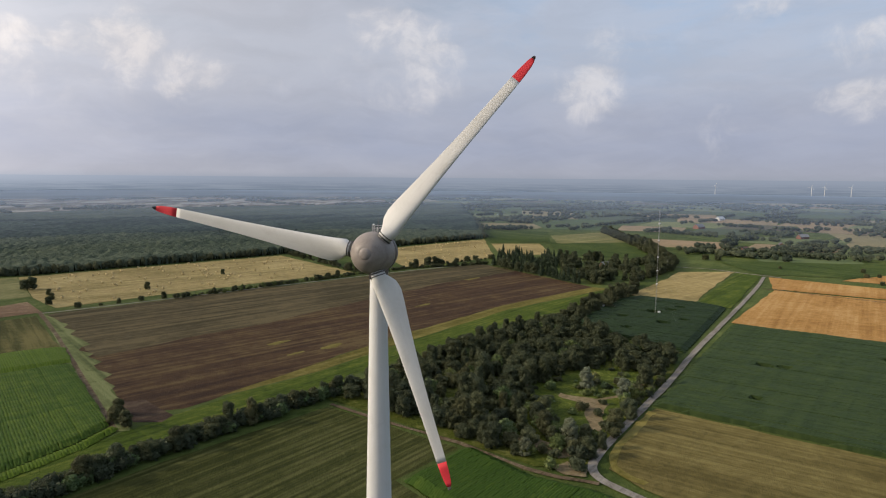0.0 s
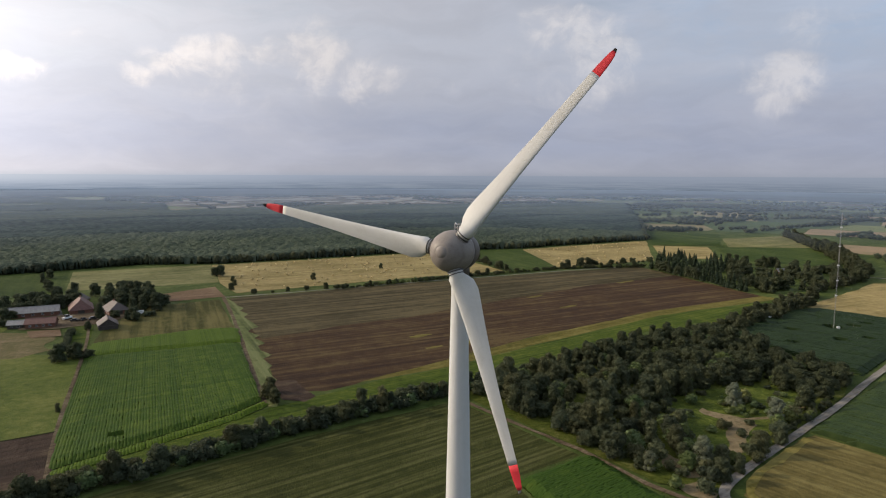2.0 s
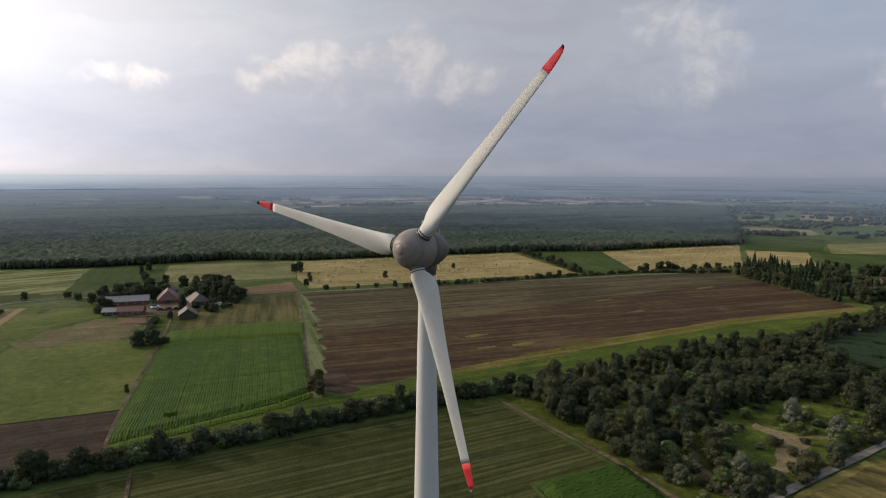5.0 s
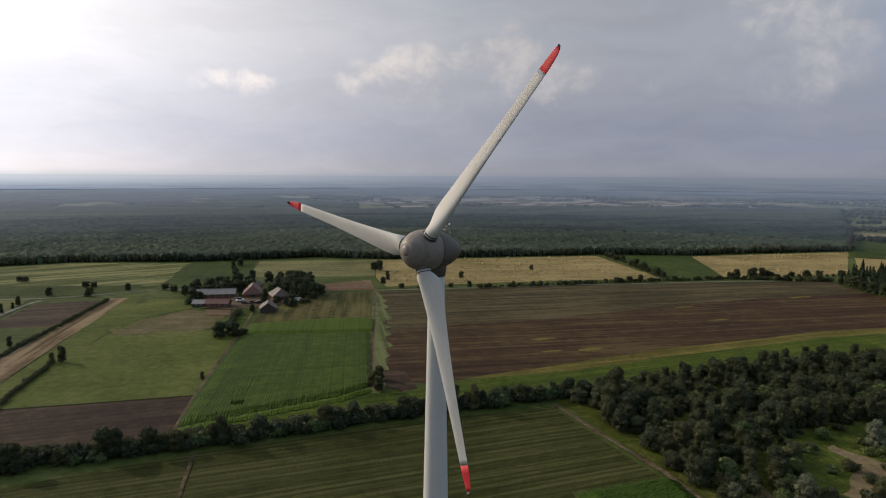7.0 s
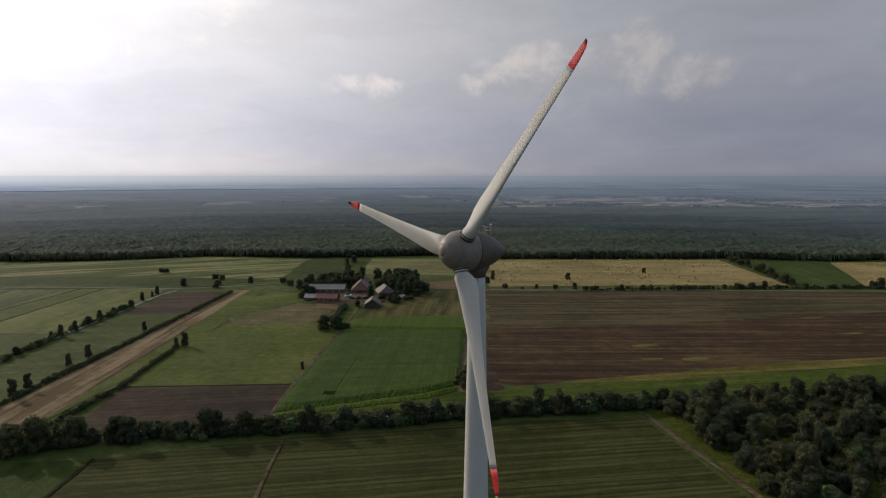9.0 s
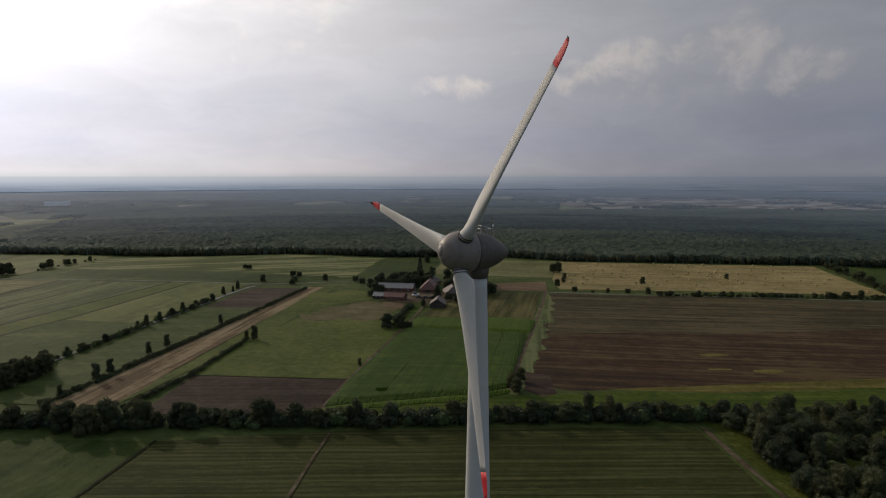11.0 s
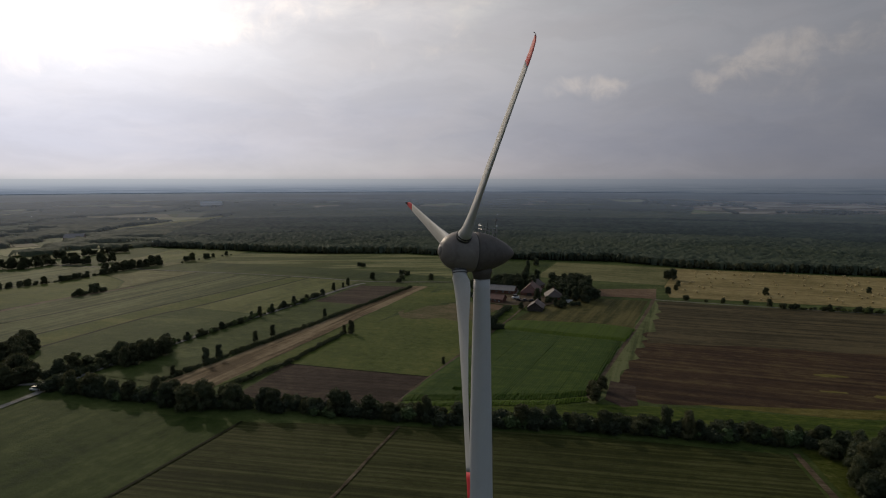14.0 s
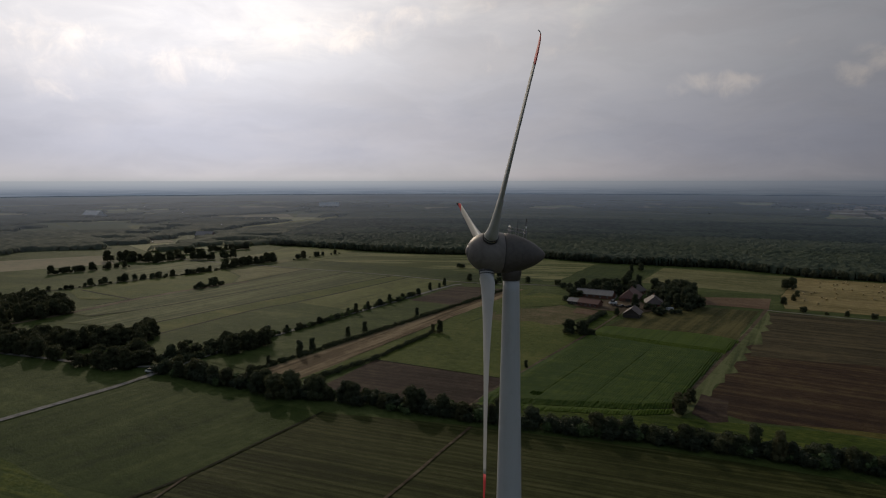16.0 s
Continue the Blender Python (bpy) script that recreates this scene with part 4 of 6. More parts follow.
railing = part("roof_railing", rail_loop(1.05), STEEL, turbine, "thin steel railing on the nacelle's roof", HEAD)
part("mid_rail", rail_loop(0.58), STEEL, railing)
for a, b in zip(RAIL, RAIL[1:] + RAIL[:1]):
    for s in (0.0, 0.5):
        p = [a[i] + (b[i] - a[i]) * s for i in range(3)]
        part("post", rod(bmesh.new(), (p[0] - 0.5, p[1], p[2]), (p[0] + 1.05, p[1], p[2]), 0.05, n=6), STEEL, railing)
for y, z in ((-0.7, 6.3), (0.7, 8.4)):
    bm = rod(bmesh.new(), (3.1, y, z), (3.85, y, z), 0.06, n=8)
    lamp = part("beacon_post", bm, STEEL, turbine, m=HEAD)
    bm = bmesh.new()
    bmesh.ops.create_icosphere(bm, subdivisions=2, radius=0.15, matrix=Matrix.Translation((3.95, y, z)))
    part("beacon", bm, LAMPGLASS, lamp, "small white warning beacon", smooth=True)
bm = rod(bmesh.new(), (2.2, 0.1, 8.5), (5.2, 0.1, 8.5), 0.05, n=6)
rod(bm, (4.7, -0.35, 8.5), (4.7, 0.5, 8.5), 0.04, n=6)
rod(bm, (4.7, 0.5, 8.35), (4.95, 0.5, 8.65), 0.06, n=6)
rod(bm, (2.5, -0.3, 7.4), (4.9, -0.3, 7.4), 0.04, n=6)
part("vane_mast", bm, DARKMETAL, turbine, "thin mast with a wind vane", HEAD)

# ---------------------------------------------------------------- trees
ICO = {}
for level in (1, 2):
    bm = bmesh.new()
    bmesh.ops.create_icosphere(bm, subdivisions=level, radius=1)
    bm.verts.index_update()
    ICO[level] = (np.array([v.co[:] for v in bm.verts]), np.array([[v.index for v in f.verts] for f in bm.faces]))
    bm.free()


def crown_mesh(name, seed, mat, lobes, count, leaf, core=0.8):
    """Many small tilted leaf clumps over several lobes, with a darker heart behind them."""
    rng = np.random.default_rng(seed)
    vs, fs, base = [], [], 0
    iv, itri = ICO[1]
    weight = np.array([r[0] * r[1] + r[1] * r[2] for _, r in lobes])
    for c, r in lobes:
        v = iv * np.array(r) * core * rng.uniform(0.85, 1.1, (len(iv), 1)) + np.array(c)
        vs.append(v)
        fs.append(np.concatenate([itri, itri[:, 2:3]], 1) + base)
        base += len(v)
    pick = rng.choice(len(lobes), count, p=weight / weight.sum())
    d = rng.normal(size=(count, 3))
    d[:, 2] = d[:, 2] * 0.9 + 0.15
    d /= np.linalg.norm(d, axis=1, keepdims=True)
    cen = np.array([lobes[i][0] for i in pick])
    rad = np.array([lobes[i][1] for i in pick])
    p = cen + d * rad * rng.uniform(0.78, 1.12, (count, 1))
    nrm = d + rng.normal(size=(count, 3)) * 0.45
    nrm /= np.linalg.norm(nrm, axis=1, keepdims=True)
    t = np.cross(nrm, rng.normal(size=(count, 3)))
    t /= np.linalg.norm(t, axis=1, keepdims=True)
    b = np.cross(nrm, t)
    size = leaf * rng.uniform(0.55, 1.25, (count, 1))
    q = np.stack([p - t * size * 0.5 - nrm * size * 0.12, p - b * size * 0.38 + nrm * size * 0.1, p + t * size * 0.55 - nrm * size * 0.12, p + b * size * 0.38 + nrm * size * 0.1], 1)
    vs.append(q.reshape(-1, 3))
    fs.append(np.arange(count * 4).reshape(count, 4) + base)
    faces = np.concatenate(fs)
    verts = np.concatenate(vs)
    me = bpy.data.meshes.new(name)
    me.from_pydata(verts.tolist(), [], [tuple(f[:3]) if f[2] == f[3] else tuple(f) for f in faces.tolist()])
    me.materials.append(mat)
    return me


def trunk_mesh(height, radius, limbs, seed):
    rng = random.Random(seed)
    bm = bmesh.new()
    top = Vector((rng.uniform(-0.3, 0.3), rng.uniform(-0.3, 0.3), height * 0.7))
    rod(bm, (0, 0, -0.2), top * 0.5, radius, radius * 0.7, 8)
    rod(bm, top * 0.48, top, radius * 0.7, radius * 0.3, 7)
    for i in range(limbs):
        a = 2 * math.pi * i / limbs + rng.uniform(-0.4, 0.4)
        s = rng.uniform(0.35, 0.8)
        p = top * s
        q = p + Vector((math.cos(a), math.sin(a), rng.uniform(0.5, 1.0))) * height * rng.uniform(0.18, 0.28)
        rod(bm, p, q, radius * 0.38, radius * 0.12, 6)
    return from_bm("trunk", bm, BARK)


def lobes_for(kind, rng):
    out = []
    if kind == "round":
        for i in range(13):
            a, e = rng.uniform(0, 6.28), rng.uniform(-0.3, 1.3)
            d = 2.3 * math.cos(e)
            out.append(((d * math.cos(a), d * math.sin(a), 5.6 + 2.6 * math.sin(e)), (rng.uniform(1.1, 1.7), rng.uniform(1.1, 1.7), rng.uniform(1.0, 1.5))))
        for i in range(7):
            a = i * 0.9 + rng.uniform(-0.3, 0.3)
            out.append(((2.3 * math.cos(a), 2.3 * math.sin(a), rng.uniform(1.8, 3.4)), (rng.uniform(1.1, 1.6), rng.uniform(1.1, 1.6), rng.uniform(1.2, 1.7))))
        out.append(((0, 0, 5.2), (2.7, 2.7, 3.2)))
    elif kind == "tall":
        for i in range(14):
            a, h = rng.uniform(0, 6.28), rng.uniform(0, 1)
            d = 1.7 * (1 - 0.5 * h)
            out.append(((d * math.cos(a), d * math.sin(a), 2.8 + 6.4 * h), (rng.uniform(0.9, 1.4), rng.uniform(0.9, 1.4), rng.uniform(1.0, 1.6))))
        for i in range(5):
            a = i * 1.26 + rng.uniform(-0.3, 0.3)
            out.append(((1.5 * math.cos(a), 1.5 * math.sin(a), rng.uniform(1.4, 2.6)), (rng.uniform(1.0, 1.4), rng.uniform(1.0, 1.4), rng.uniform(1.1, 1.5))))
        out.append(((0, 0, 5.4), (1.9, 1.9, 4.2)))
    elif kind == "spread":
        for i in range(16):
            a, d = rng.uniform(0, 6.28), rng.uniform(0.5, 3.0)
            out.append(((d * math.cos(a), d * math.sin(a), 4.4 + rng.uniform(-0.8, 1.9) - 0.25 * d), (rng.uniform(1.0, 1.6), rng.uniform(1.0, 1.6), rng.uniform(0.8, 1.3))))
        for i in range(7):
            a = i * 0.9 + rng.uniform(-0.3, 0.3)
            out.append(((2.6 * math.cos(a), 2.6 * math.sin(a), rng.uniform(1.3, 2.6)), (rng.uniform(1.1, 1.6), rng.uniform(1.1, 1.6), rng.uniform(1.1, 1.5))))
        out.append(((0, 0, 3.8), (3.0, 3.0, 2.6)))
    elif kind == "bush":
        for i in range(11):
            a, d = rng.uniform(0, 6.28), rng.uniform(0.2, 1.7)
            out.append(((d * math.cos(a), d * math.sin(a), 1.5 + rng.uniform(-0.5, 1.1) - 0.2 * d), (rng.uniform(0.6, 1.1), rng.uniform(0.6, 1.1), rng.uniform(0.6, 1.0))))
        out.append(((0, 0, 1.2), (1.7, 1.7, 1.2)))
    return out


PROTO, SHAPES = {}, {}


def shape_of(kind, thin=1.0):
    """The meshes of a kind's trunk and crown, built once; thin: fewer, larger clumps for trees far off."""
    if (kind, thin) not in SHAPES:
        shape, seed, mat, count, leaf, trunk, _, _ = KINDS[kind]
        if shape == "spruce":
            lobes = [((0.12 * math.sin(i * 2.1), 0.12 * math.cos(i * 1.7), 1.2 + i * 0.98), (2.1 * (1 - i / 10.5), 2.1 * (1 - i / 10.5), 0.75)) for i in range(10)]
        else:
            lobes = lobes_for(shape, random.Random(seed))
        SHAPES[kind, thin] = (trunk_mesh(*trunk, seed), crown_mesh("crown", seed, mat, lobes, int(count / thin), leaf * thin ** 0.45))
    return SHAPES[kind, thin]


JOINED = defaultdict(list)


def plant(kind, x, y, scale=1.0, squash=1.0, label=None, group="", joined=""):
    """Sets a tree of that kind at a place; the first of a kind is built, the others are copies."""
    rng = random.Random(round(x * 31 + y * 17))
    m = Matrix.Translation((x, y, 0.02)) @ Matrix.Rotation(rng.uniform(0, 6.28), 4, "Z") @ Matrix.Diagonal((scale, scale, scale * squash, 1))
    if joined:
        JOINED[joined].append((kind, m))
        return None
    if kind in PROTO:
        ob = copy_thing(PROTO[kind], m)
        ob.matrix_basis = m
    else:
        trunk, crown = shape_of(kind)
        ob = thing("tree" if KINDS[kind][7] == "tree" else "bush", KINDS[kind][6], KINDS[kind][7], m)
        part("trunk", trunk, BARK, ob, "brown bark trunk and limbs")
        part("crown", crown, KINDS[kind][2], ob)
        PROTO[kind] = ob
    if label:
        tagged(ob, label)
    if group:
        tagged(ob, group=group)
    return ob


DARKTREE = "dark green leafy tree with a rounded uneven crown"
KINDS = {
    "round_a": ("round", 1, LEAF, 2600, 0.54, (7.0, 0.24, 6), DARKTREE, "tree"),
    "round_b": ("round", 2, LEAF, 2600, 0.52, (7.0, 0.22, 5), DARKTREE, "tree"),
    "tall_a": ("tall", 3, LEAF, 2200, 0.50, (8.5, 0.2, 7), "tall narrow dark green leafy tree", "tree"),
    "tall_b": ("tall", 4, LEAF, 2200, 0.50, (8.5, 0.2, 6), "tall narrow dark green leafy tree", "tree"),
    "spread_a": ("spread", 5, LEAF, 2600, 0.52, (5.5, 0.25, 7), "dark green spreading leafy tree", "tree"),
    "spread_b": ("spread", 6, LEAF, 2600, 0.50, (5.5, 0.23, 6), "dark green spreading leafy tree", "tree"),
    "light": ("spread", 7, LEAF_LIGHT, 2200, 0.48, (5.5, 0.2, 6), "light green leafy tree in the wood", "tree"),
    "silver": ("round", 8, LEAF_SILVER, 2000, 0.46, (6.5, 0.2, 6), "pale silvery willow tree beside the clearing", "tree"),
    "bush_a": ("bush", 9, LEAF, 420, 0.55, (1.8, 0.1, 5), "low dark green bush", "bush"),
    "bush_b": ("bush", 10, LEAF_LIGHT, 420, 0.5, (1.8, 0.1, 5), "low light green bush", "bush"),
    "spruce": ("spruce", 11, NEEDLE, 800, 0.7, (11.0, 0.18, 0), "dark green pointed spruce", "tree"),
}
BROAD = ["round_a", "round_b", "tall_a", "tall_b", "spread_a", "spread_b"]
rnd = random.Random(42)


def row_of_trees(line, gap, kinds, scale=(0.8, 1.1), jitter=1.5, squash=1.0, group="", joined=""):
    """Trees at uneven steps along a line."""
    for (x0, y0), (x1, y1) in zip(line, line[1:]):
        d = math.hypot(x1 - x0, y1 - y0)
        s = rnd.uniform(0, gap)
        while s < d:
            plant(rnd.choice(kinds), x0 + (x1 - x0) * s / d + rnd.uniform(-jitter, jitter), y0 + (y1 - y0) * s / d + rnd.uniform(-jitter, jitter), rnd.uniform(*scale), squash, group=group, joined=joined)
            s += gap * rnd.uniform(0.6, 1.4)


# the wood beside the lane
WOOD = [(-12, 140), (18, 172), (76, 226), (112, 246), (116, 212), (141, 174), (126, 150), (104, 128), (84, 94), (62, 72), (48, 75), (30, 92)]
CLEAR = [(61, 134), (79, 149), (106, 156), (112, 142), (98, 124), (88, 112), (74, 92), (62, 86), (60, 100), (61, 118)]
POND = [(24, 128), (34, 140), (40, 134), (30, 124)]
y = 66.0
while y < 250:
    x = -20.0
    while x < 148:
        px, py = x + rnd.uniform(-2.0, 2.0), y + rnd.uniform(-2.0, 2.0)
        if inside(WOOD, px, py) and not inside(CLEAR, px, py) and not inside(POND, px, py):
            inner = px - 0.6 * py > -28 and py < 130
            k = rnd.random()
            if inner and k < (0.55 if px > 52 and py < 126 else 0.25):
                plant(rnd.choice(["bush_a", "bush_b", "bush_a"]), px, py, rnd.uniform(1.0, 1.7), group="trees of the wood")
            else:
                plant("light" if k > 0.93 else rnd.choice(BROAD), px, py, rnd.uniform(0.50, 1.1) * (0.85 if inner else 1.0) * (0.72 + 0.28 * min(1.0, max(0.0, (px * 0.697 - py * 0.717 + 112) / 14))), group="trees of the wood", joined="wood" if px * 0.7 + py * 0.72 > 152 else "")
        x += 5.3
    y += 5.3
plant("silver", 93.5, 121, 0.80, 1.1)
plant("silver", 84, 133, 0.82, 1.15)
plant("light", 48, 119, 0.95, 1.2)
plant("silver", 61, 86, 0.85, label="grey-green leafy tree at the edge of the wood")
plant("silver", 45, 79, 0.62, label="grey-green willow bush at the edge of the wood")
for px, py, sc in ((46, 80, 1.5), (50, 70, 1.2), (57, 68, 1.4), (74, 112, 1.2), (78, 106, 1.0), (90, 140, 1.5), (98, 136, 1.1), (70, 134, 1.3), (88, 104, 1.1), (102, 128, 1.2), (104, 122, 1.0), (84, 116, 0.8)):
    plant(rnd.choice(["bush_a", "bush_b"]), px, py, sc, group="bushes of the clearing")
k = 0
while k < 46:
    px, py = rnd.uniform(58, 112), rnd.uniform(84, 156)
    if inside(CLEAR, px, py) and min(math.hypot(px - sx, py - sy) for sx, sy in ((76, 112), (79, 120), (75, 98), (75, 104), (73, 128), (84, 119))) > 4.5:
        plant(rnd.choice(["bush_a", "bush_b", "bush_b"]), px, py, rnd.uniform(0.4, 1.15), rnd.uniform(0.6, 1.0), group="bushes of the clearing")
        k += 1
row_of_trees([(64, 78), (92, 111), (120, 142)], 4.0, ["bush_b", "bush_a"], (0.5, 1.0), 0.8, joined="lane_bushes")
# hedge along the green strip
HEDGE = [(-204, -44), (-182, -26), (-142, 12), (-101, 50), (-63, 90), (-21, 129), (-8, 142)]
row_of_trees(HEDGE, 3.9, ["spread_a", "round_a", "spread_b", "round_b", "tall_b"], (0.5, 0.92), 2.0, group="trees of the long hedge")
row_of_trees(HEDGE, 1.3, ["bush_a", "bush_a", "bush_a", "bush_b"], (0.9, 1.8), 3.0, joined="hedge_undergrowth")
for px, py, sc in ((-150, -2, 1.15), (-144, 6, 1.05), (-160, -12, 0.95), (-118, 33, 1.0), (-152, -8, 1.0)):
    plant("round_a", px, py, sc, group="trees of the long hedge")
row_of_trees([(112, 248), (150, 292), (188, 334), (210, 356)], 4.6, BROAD, (0.6, 1.0), 2.5, joined="tree_belt")
row_of_trees([(118, 242), (156, 286), (194, 328)], 4.6, BROAD, (0.6, 0.95), 2.5, joined="tree_belt")
for px, py in ((-82, 126), (-81, 119), (-76, 115)):
    plant("round_b", px, py, 0.62, group="trees at the track's end")
# spruce plantation and belt behind the brown field
for i in range(300):
    px, py = rnd.uniform(118, 285), rnd.uniform(335, 550)
    if inside([(122, 480), (168, 356), (215, 372), (280, 430), (284, 484), (151, 552)], px, py):
        plant("spruce" if px - py * 0.3 < 45 else rnd.choice(BROAD), px, py, rnd.uniform(0.8, 1.15), joined="plantation")
row_of_trees([(122, 476), (170, 362)], 5.0, ["spruce", "round_a", "spruce"], (0.7, 1.1), 2, joined="plantation")
row_of_trees([(216, 372), (262, 418), (300, 470)], 6.0, BROAD, (0.7, 1.1), 3, joined="tree_belt")
row_of_trees([(290, 470), (318, 560), (342, 670), (368, 815)], 4.5, BROAD, (0.8, 1.3), 4, joined="tree_belt")
row_of_trees([(296, 470), (326, 560), (350, 670)], 5.0, BROAD, (0.8, 1.3), 4, joined="tree_belt")
# row between the brown field and the bale fields
row_of_trees([(-120, 338), (-100, 352), (0, 430), (44, 460), (120, 484)], 2.6, ["bush_a", "bush_a", "bush_b"], (0.5, 1.3), 1.2, joined="field_hedge")
row_of_trees([(-170, 310), (-100, 352), (0, 430), (44, 460), (120, 484)], 11.0, ["spread_a", "bush_a", "round_b"], (0.4, 0.75), 1.2, joined="field_hedge")
row_of_trees([(-2, 442), (-30, 500), (-70, 572)], 6.0, ["round_a", "spread_a", "bush_a"], (0.6, 0.95), 2, joined="field_hedge")
row_of_trees([(44, 464), (138, 526)], 7.0, ["round_a", "spread_a", "bush_a"], (0.6, 0.9), 2, joined="field_hedge")
for px, py, sc in ((-227, 381, 1.0), (-231, 379, 0.8), (-148, 373, 0.62), (-205, 356, 0.5), (-196, 340, 0.5), (-110, 440, 0.5), (-190, 322, 0.6)):
    plant("round_a", px, py, sc, group="single trees in the stubble")
# lane hedges
row_of_trees([(-215, -46), (-224, -34), (-234, -13), (-245, 5)], 3.3, ["round_a", "spread_a", "round_b", "spread_b"], (0.6, 1.0), 1.8, group="trees along the lane")
row_of_trees([(-210, -44), (-220, -30), (-238, 0), (-251, 10)], 2.2, ["bush_a"], (0.8, 1.5), 1.5, joined="low_hedge")
row_of_trees([(-248, 8), (-263, 33), (-291, 72), (-324, 122)], 3.0, ["bush_a", "bush_a", "bush_b"], (0.5, 1.1), 1.0, joined="low_hedge")
row_of_trees([(-250, 10), (-270, 44), (-330, 130)], 11.0, ["round_a", "tall_a", "spread_b"], (0.4, 0.65), 1.2, group="trees along the lane")
for px, py, sc in ((-339, 139, 0.6), (-352, 157, 0.62), (-346, 150, 0.4)):
    plant("tall_a", px, py, sc, group="trees along the lane")
row_of_trees([(-419, -17), (-438, 8)], 3.0, ["bush_a", "spread_a"], (0.7, 1.1), 1.5, joined="low_hedge")
row_of_trees([(-483, -49), (-493, -25), (-508, -2), (-521, 15)], 6.0, ["bush_a", "round_a", "spread_a"], (0.5, 0.9), 1.5, group="trees of the meadow row")
row_of_trees([(-526, 18), (-534, 29), (-541, 44), (-555, 62), (-560, 70)], 3.2, ["round_a", "spread_a", "round_b"], (0.7, 1.1), 3.0, joined="lane_copse")
row_of_trees([(-557, 81), (-585, 122), (-597, 155)], 8.0, ["round_a", "spread_a", "bush_a"], (0.5, 0.9), 1.5, group="trees of the meadow row")
row_of_trees([(-640, -80), (-599, -44), (-613, -20), (-611, 5), (-601, 29)], 4.0, ["round_a", "spread_a", "round_b", "spread_b"], (0.8, 1.2), 6.0, joined="lane_copse")
row_of_trees([(-262, -66), (-270, -58), (-276, -44)], 2.6, ["round_a", "spread_b", "round_b"], (0.6, 1.0), 3.0, joined="lane_copse")
row_of_trees([(-216, -66), (-221, -50), (-236, -58)], 3.0, ["round_a", "spread_b", "round_b"], (0.7, 1.1), 2.5, joined="lane_copse")
row_of_trees([(-248, -36), (-254, -28)], 2.5, ["bush_a"], (0.5, 0.8), 0.8, joined="low_hedge")
row_of_trees([Q(14, -36), Q(120, -41), Q(250, -45)], 1.8, ["bush_a"], (0.5, 0.9), 0.7, joined="low_hedge")
for px, py, sc in ((-207, 14, 0.7), (-212, 21, 0.62), (-230, 44, 0.55), (-236, 55, 0.6), (-196, -2, 0.45), (-262, 96, 0.5)):
    plant("tall_a", px, py, sc, group="trees along the sandy strip")
row_of_trees([(-166, 8), (-186, 44), (-218, 86)], 1.6, ["bush_a"], (0.45, 0.8), 0.6, joined="low_hedge")
plant("tall_a", -217, 90, 0.72)
plant("tall_b", -219, 87, 0.5)
plant("tall_a", -145, 97, 0.35)
row_of_trees([(-216, -58), (-232, -74), (-275, -112)], 5.0, ["round_a", "round_b", "spread_a"], (0.7, 1.1), 3, joined="lane_copse")
row_of_trees([(-222, -58), (-262, -52), (-298, -50)], 5.0, ["round_a", "spread_b"], (0.7, 1.0), 2.5, joined="lane_copse")
for poly, gap in (([(-412, -137), (-424, -118), (-380, -94), (-364, -91), (-348, -108), (-330, -140), (-372, -176)], 6.0), ([(-262, -50), (-258, -66), (-264, -88), (-272, -112), (-300, -140), (-312, -128), (-286, -96), (-272, -62), (-270, -46)], 4.6)):
    xs, ys = [p[0] for p in poly], [p[1] for p in poly]
    py = min(ys)
    while py < max(ys):
        px = min(xs)
        while px < max(xs):
            qx, qy = px + rnd.uniform(-0.4, 0.4) * gap, py + rnd.uniform(-0.4, 0.4) * gap
            if inside(poly, qx, qy):
                plant(rnd.choice(BROAD), qx, qy, rnd.uniform(0.7, 1.05), joined="lane_copse")
            px += gap
        py += gap
row_of_trees([(-444, -141), (-462, -98), (-488, -52), (-506, -8), (-528, 28)], 5.0, ["bush_a", "round_a", "spread_a", "bush_a"], (0.4, 0.75), 1.5, joined="low_hedge")
row_of_trees([(-551, -124), (-564, -98), (-579, -59)], 3.5, ["round_a", "spread_a", "bush_a"], (0.5, 0.9), 3.0, joined="lane_copse")
row_of_trees([(-663, -25), (-691, 62)], 5.0, ["round_a", "spread_a"], (0.6, 1.0), 3.0, joined="lane_copse")
row_of_trees([(-221, -18), (-224, -8), (-231, 4)], 2.4, ["round_a", "round_b", "tall_a"], (0.7, 1.0), 1.8, joined="lane_copse")
row_of_trees([(-394, -102), (-360, -94), (-340, -118), (-372, -150)], 6.0, BROAD, (0.8, 1.1), 4, joined="lane_copse")
row_of_trees([(-372, -112), (-380, -130), (-350, -125)], 5.0, BROAD, (0.8, 1.1), 4, joined="lane_copse")
for px, py, sc in ((-373, 218, 0.7), (-369, 221, 0.6), (-352, 205, 0.6), (-366, 186, 0.65), (-342, 196, 0.6), (-336, 222, 0.6), (-316, 236, 0.7), (-304, 232, 0.7), (-440, 214, 0.6), (-436, 216, 0.6)):
    plant(rnd.choice(["round_a", "spread_a"]), px, py, sc, group="trees beside the road")
for px, py, sc in ((345, 494, 0.9), (356, 490, 0.9), (416, 372, 0.6), (428, 372, 0.5), (400, 338, 0.5), (438, 400, 0.6), (380, 430, 0.4)):
    plant("spread_a", px, py, sc, group="scattered bushes of the meadow")
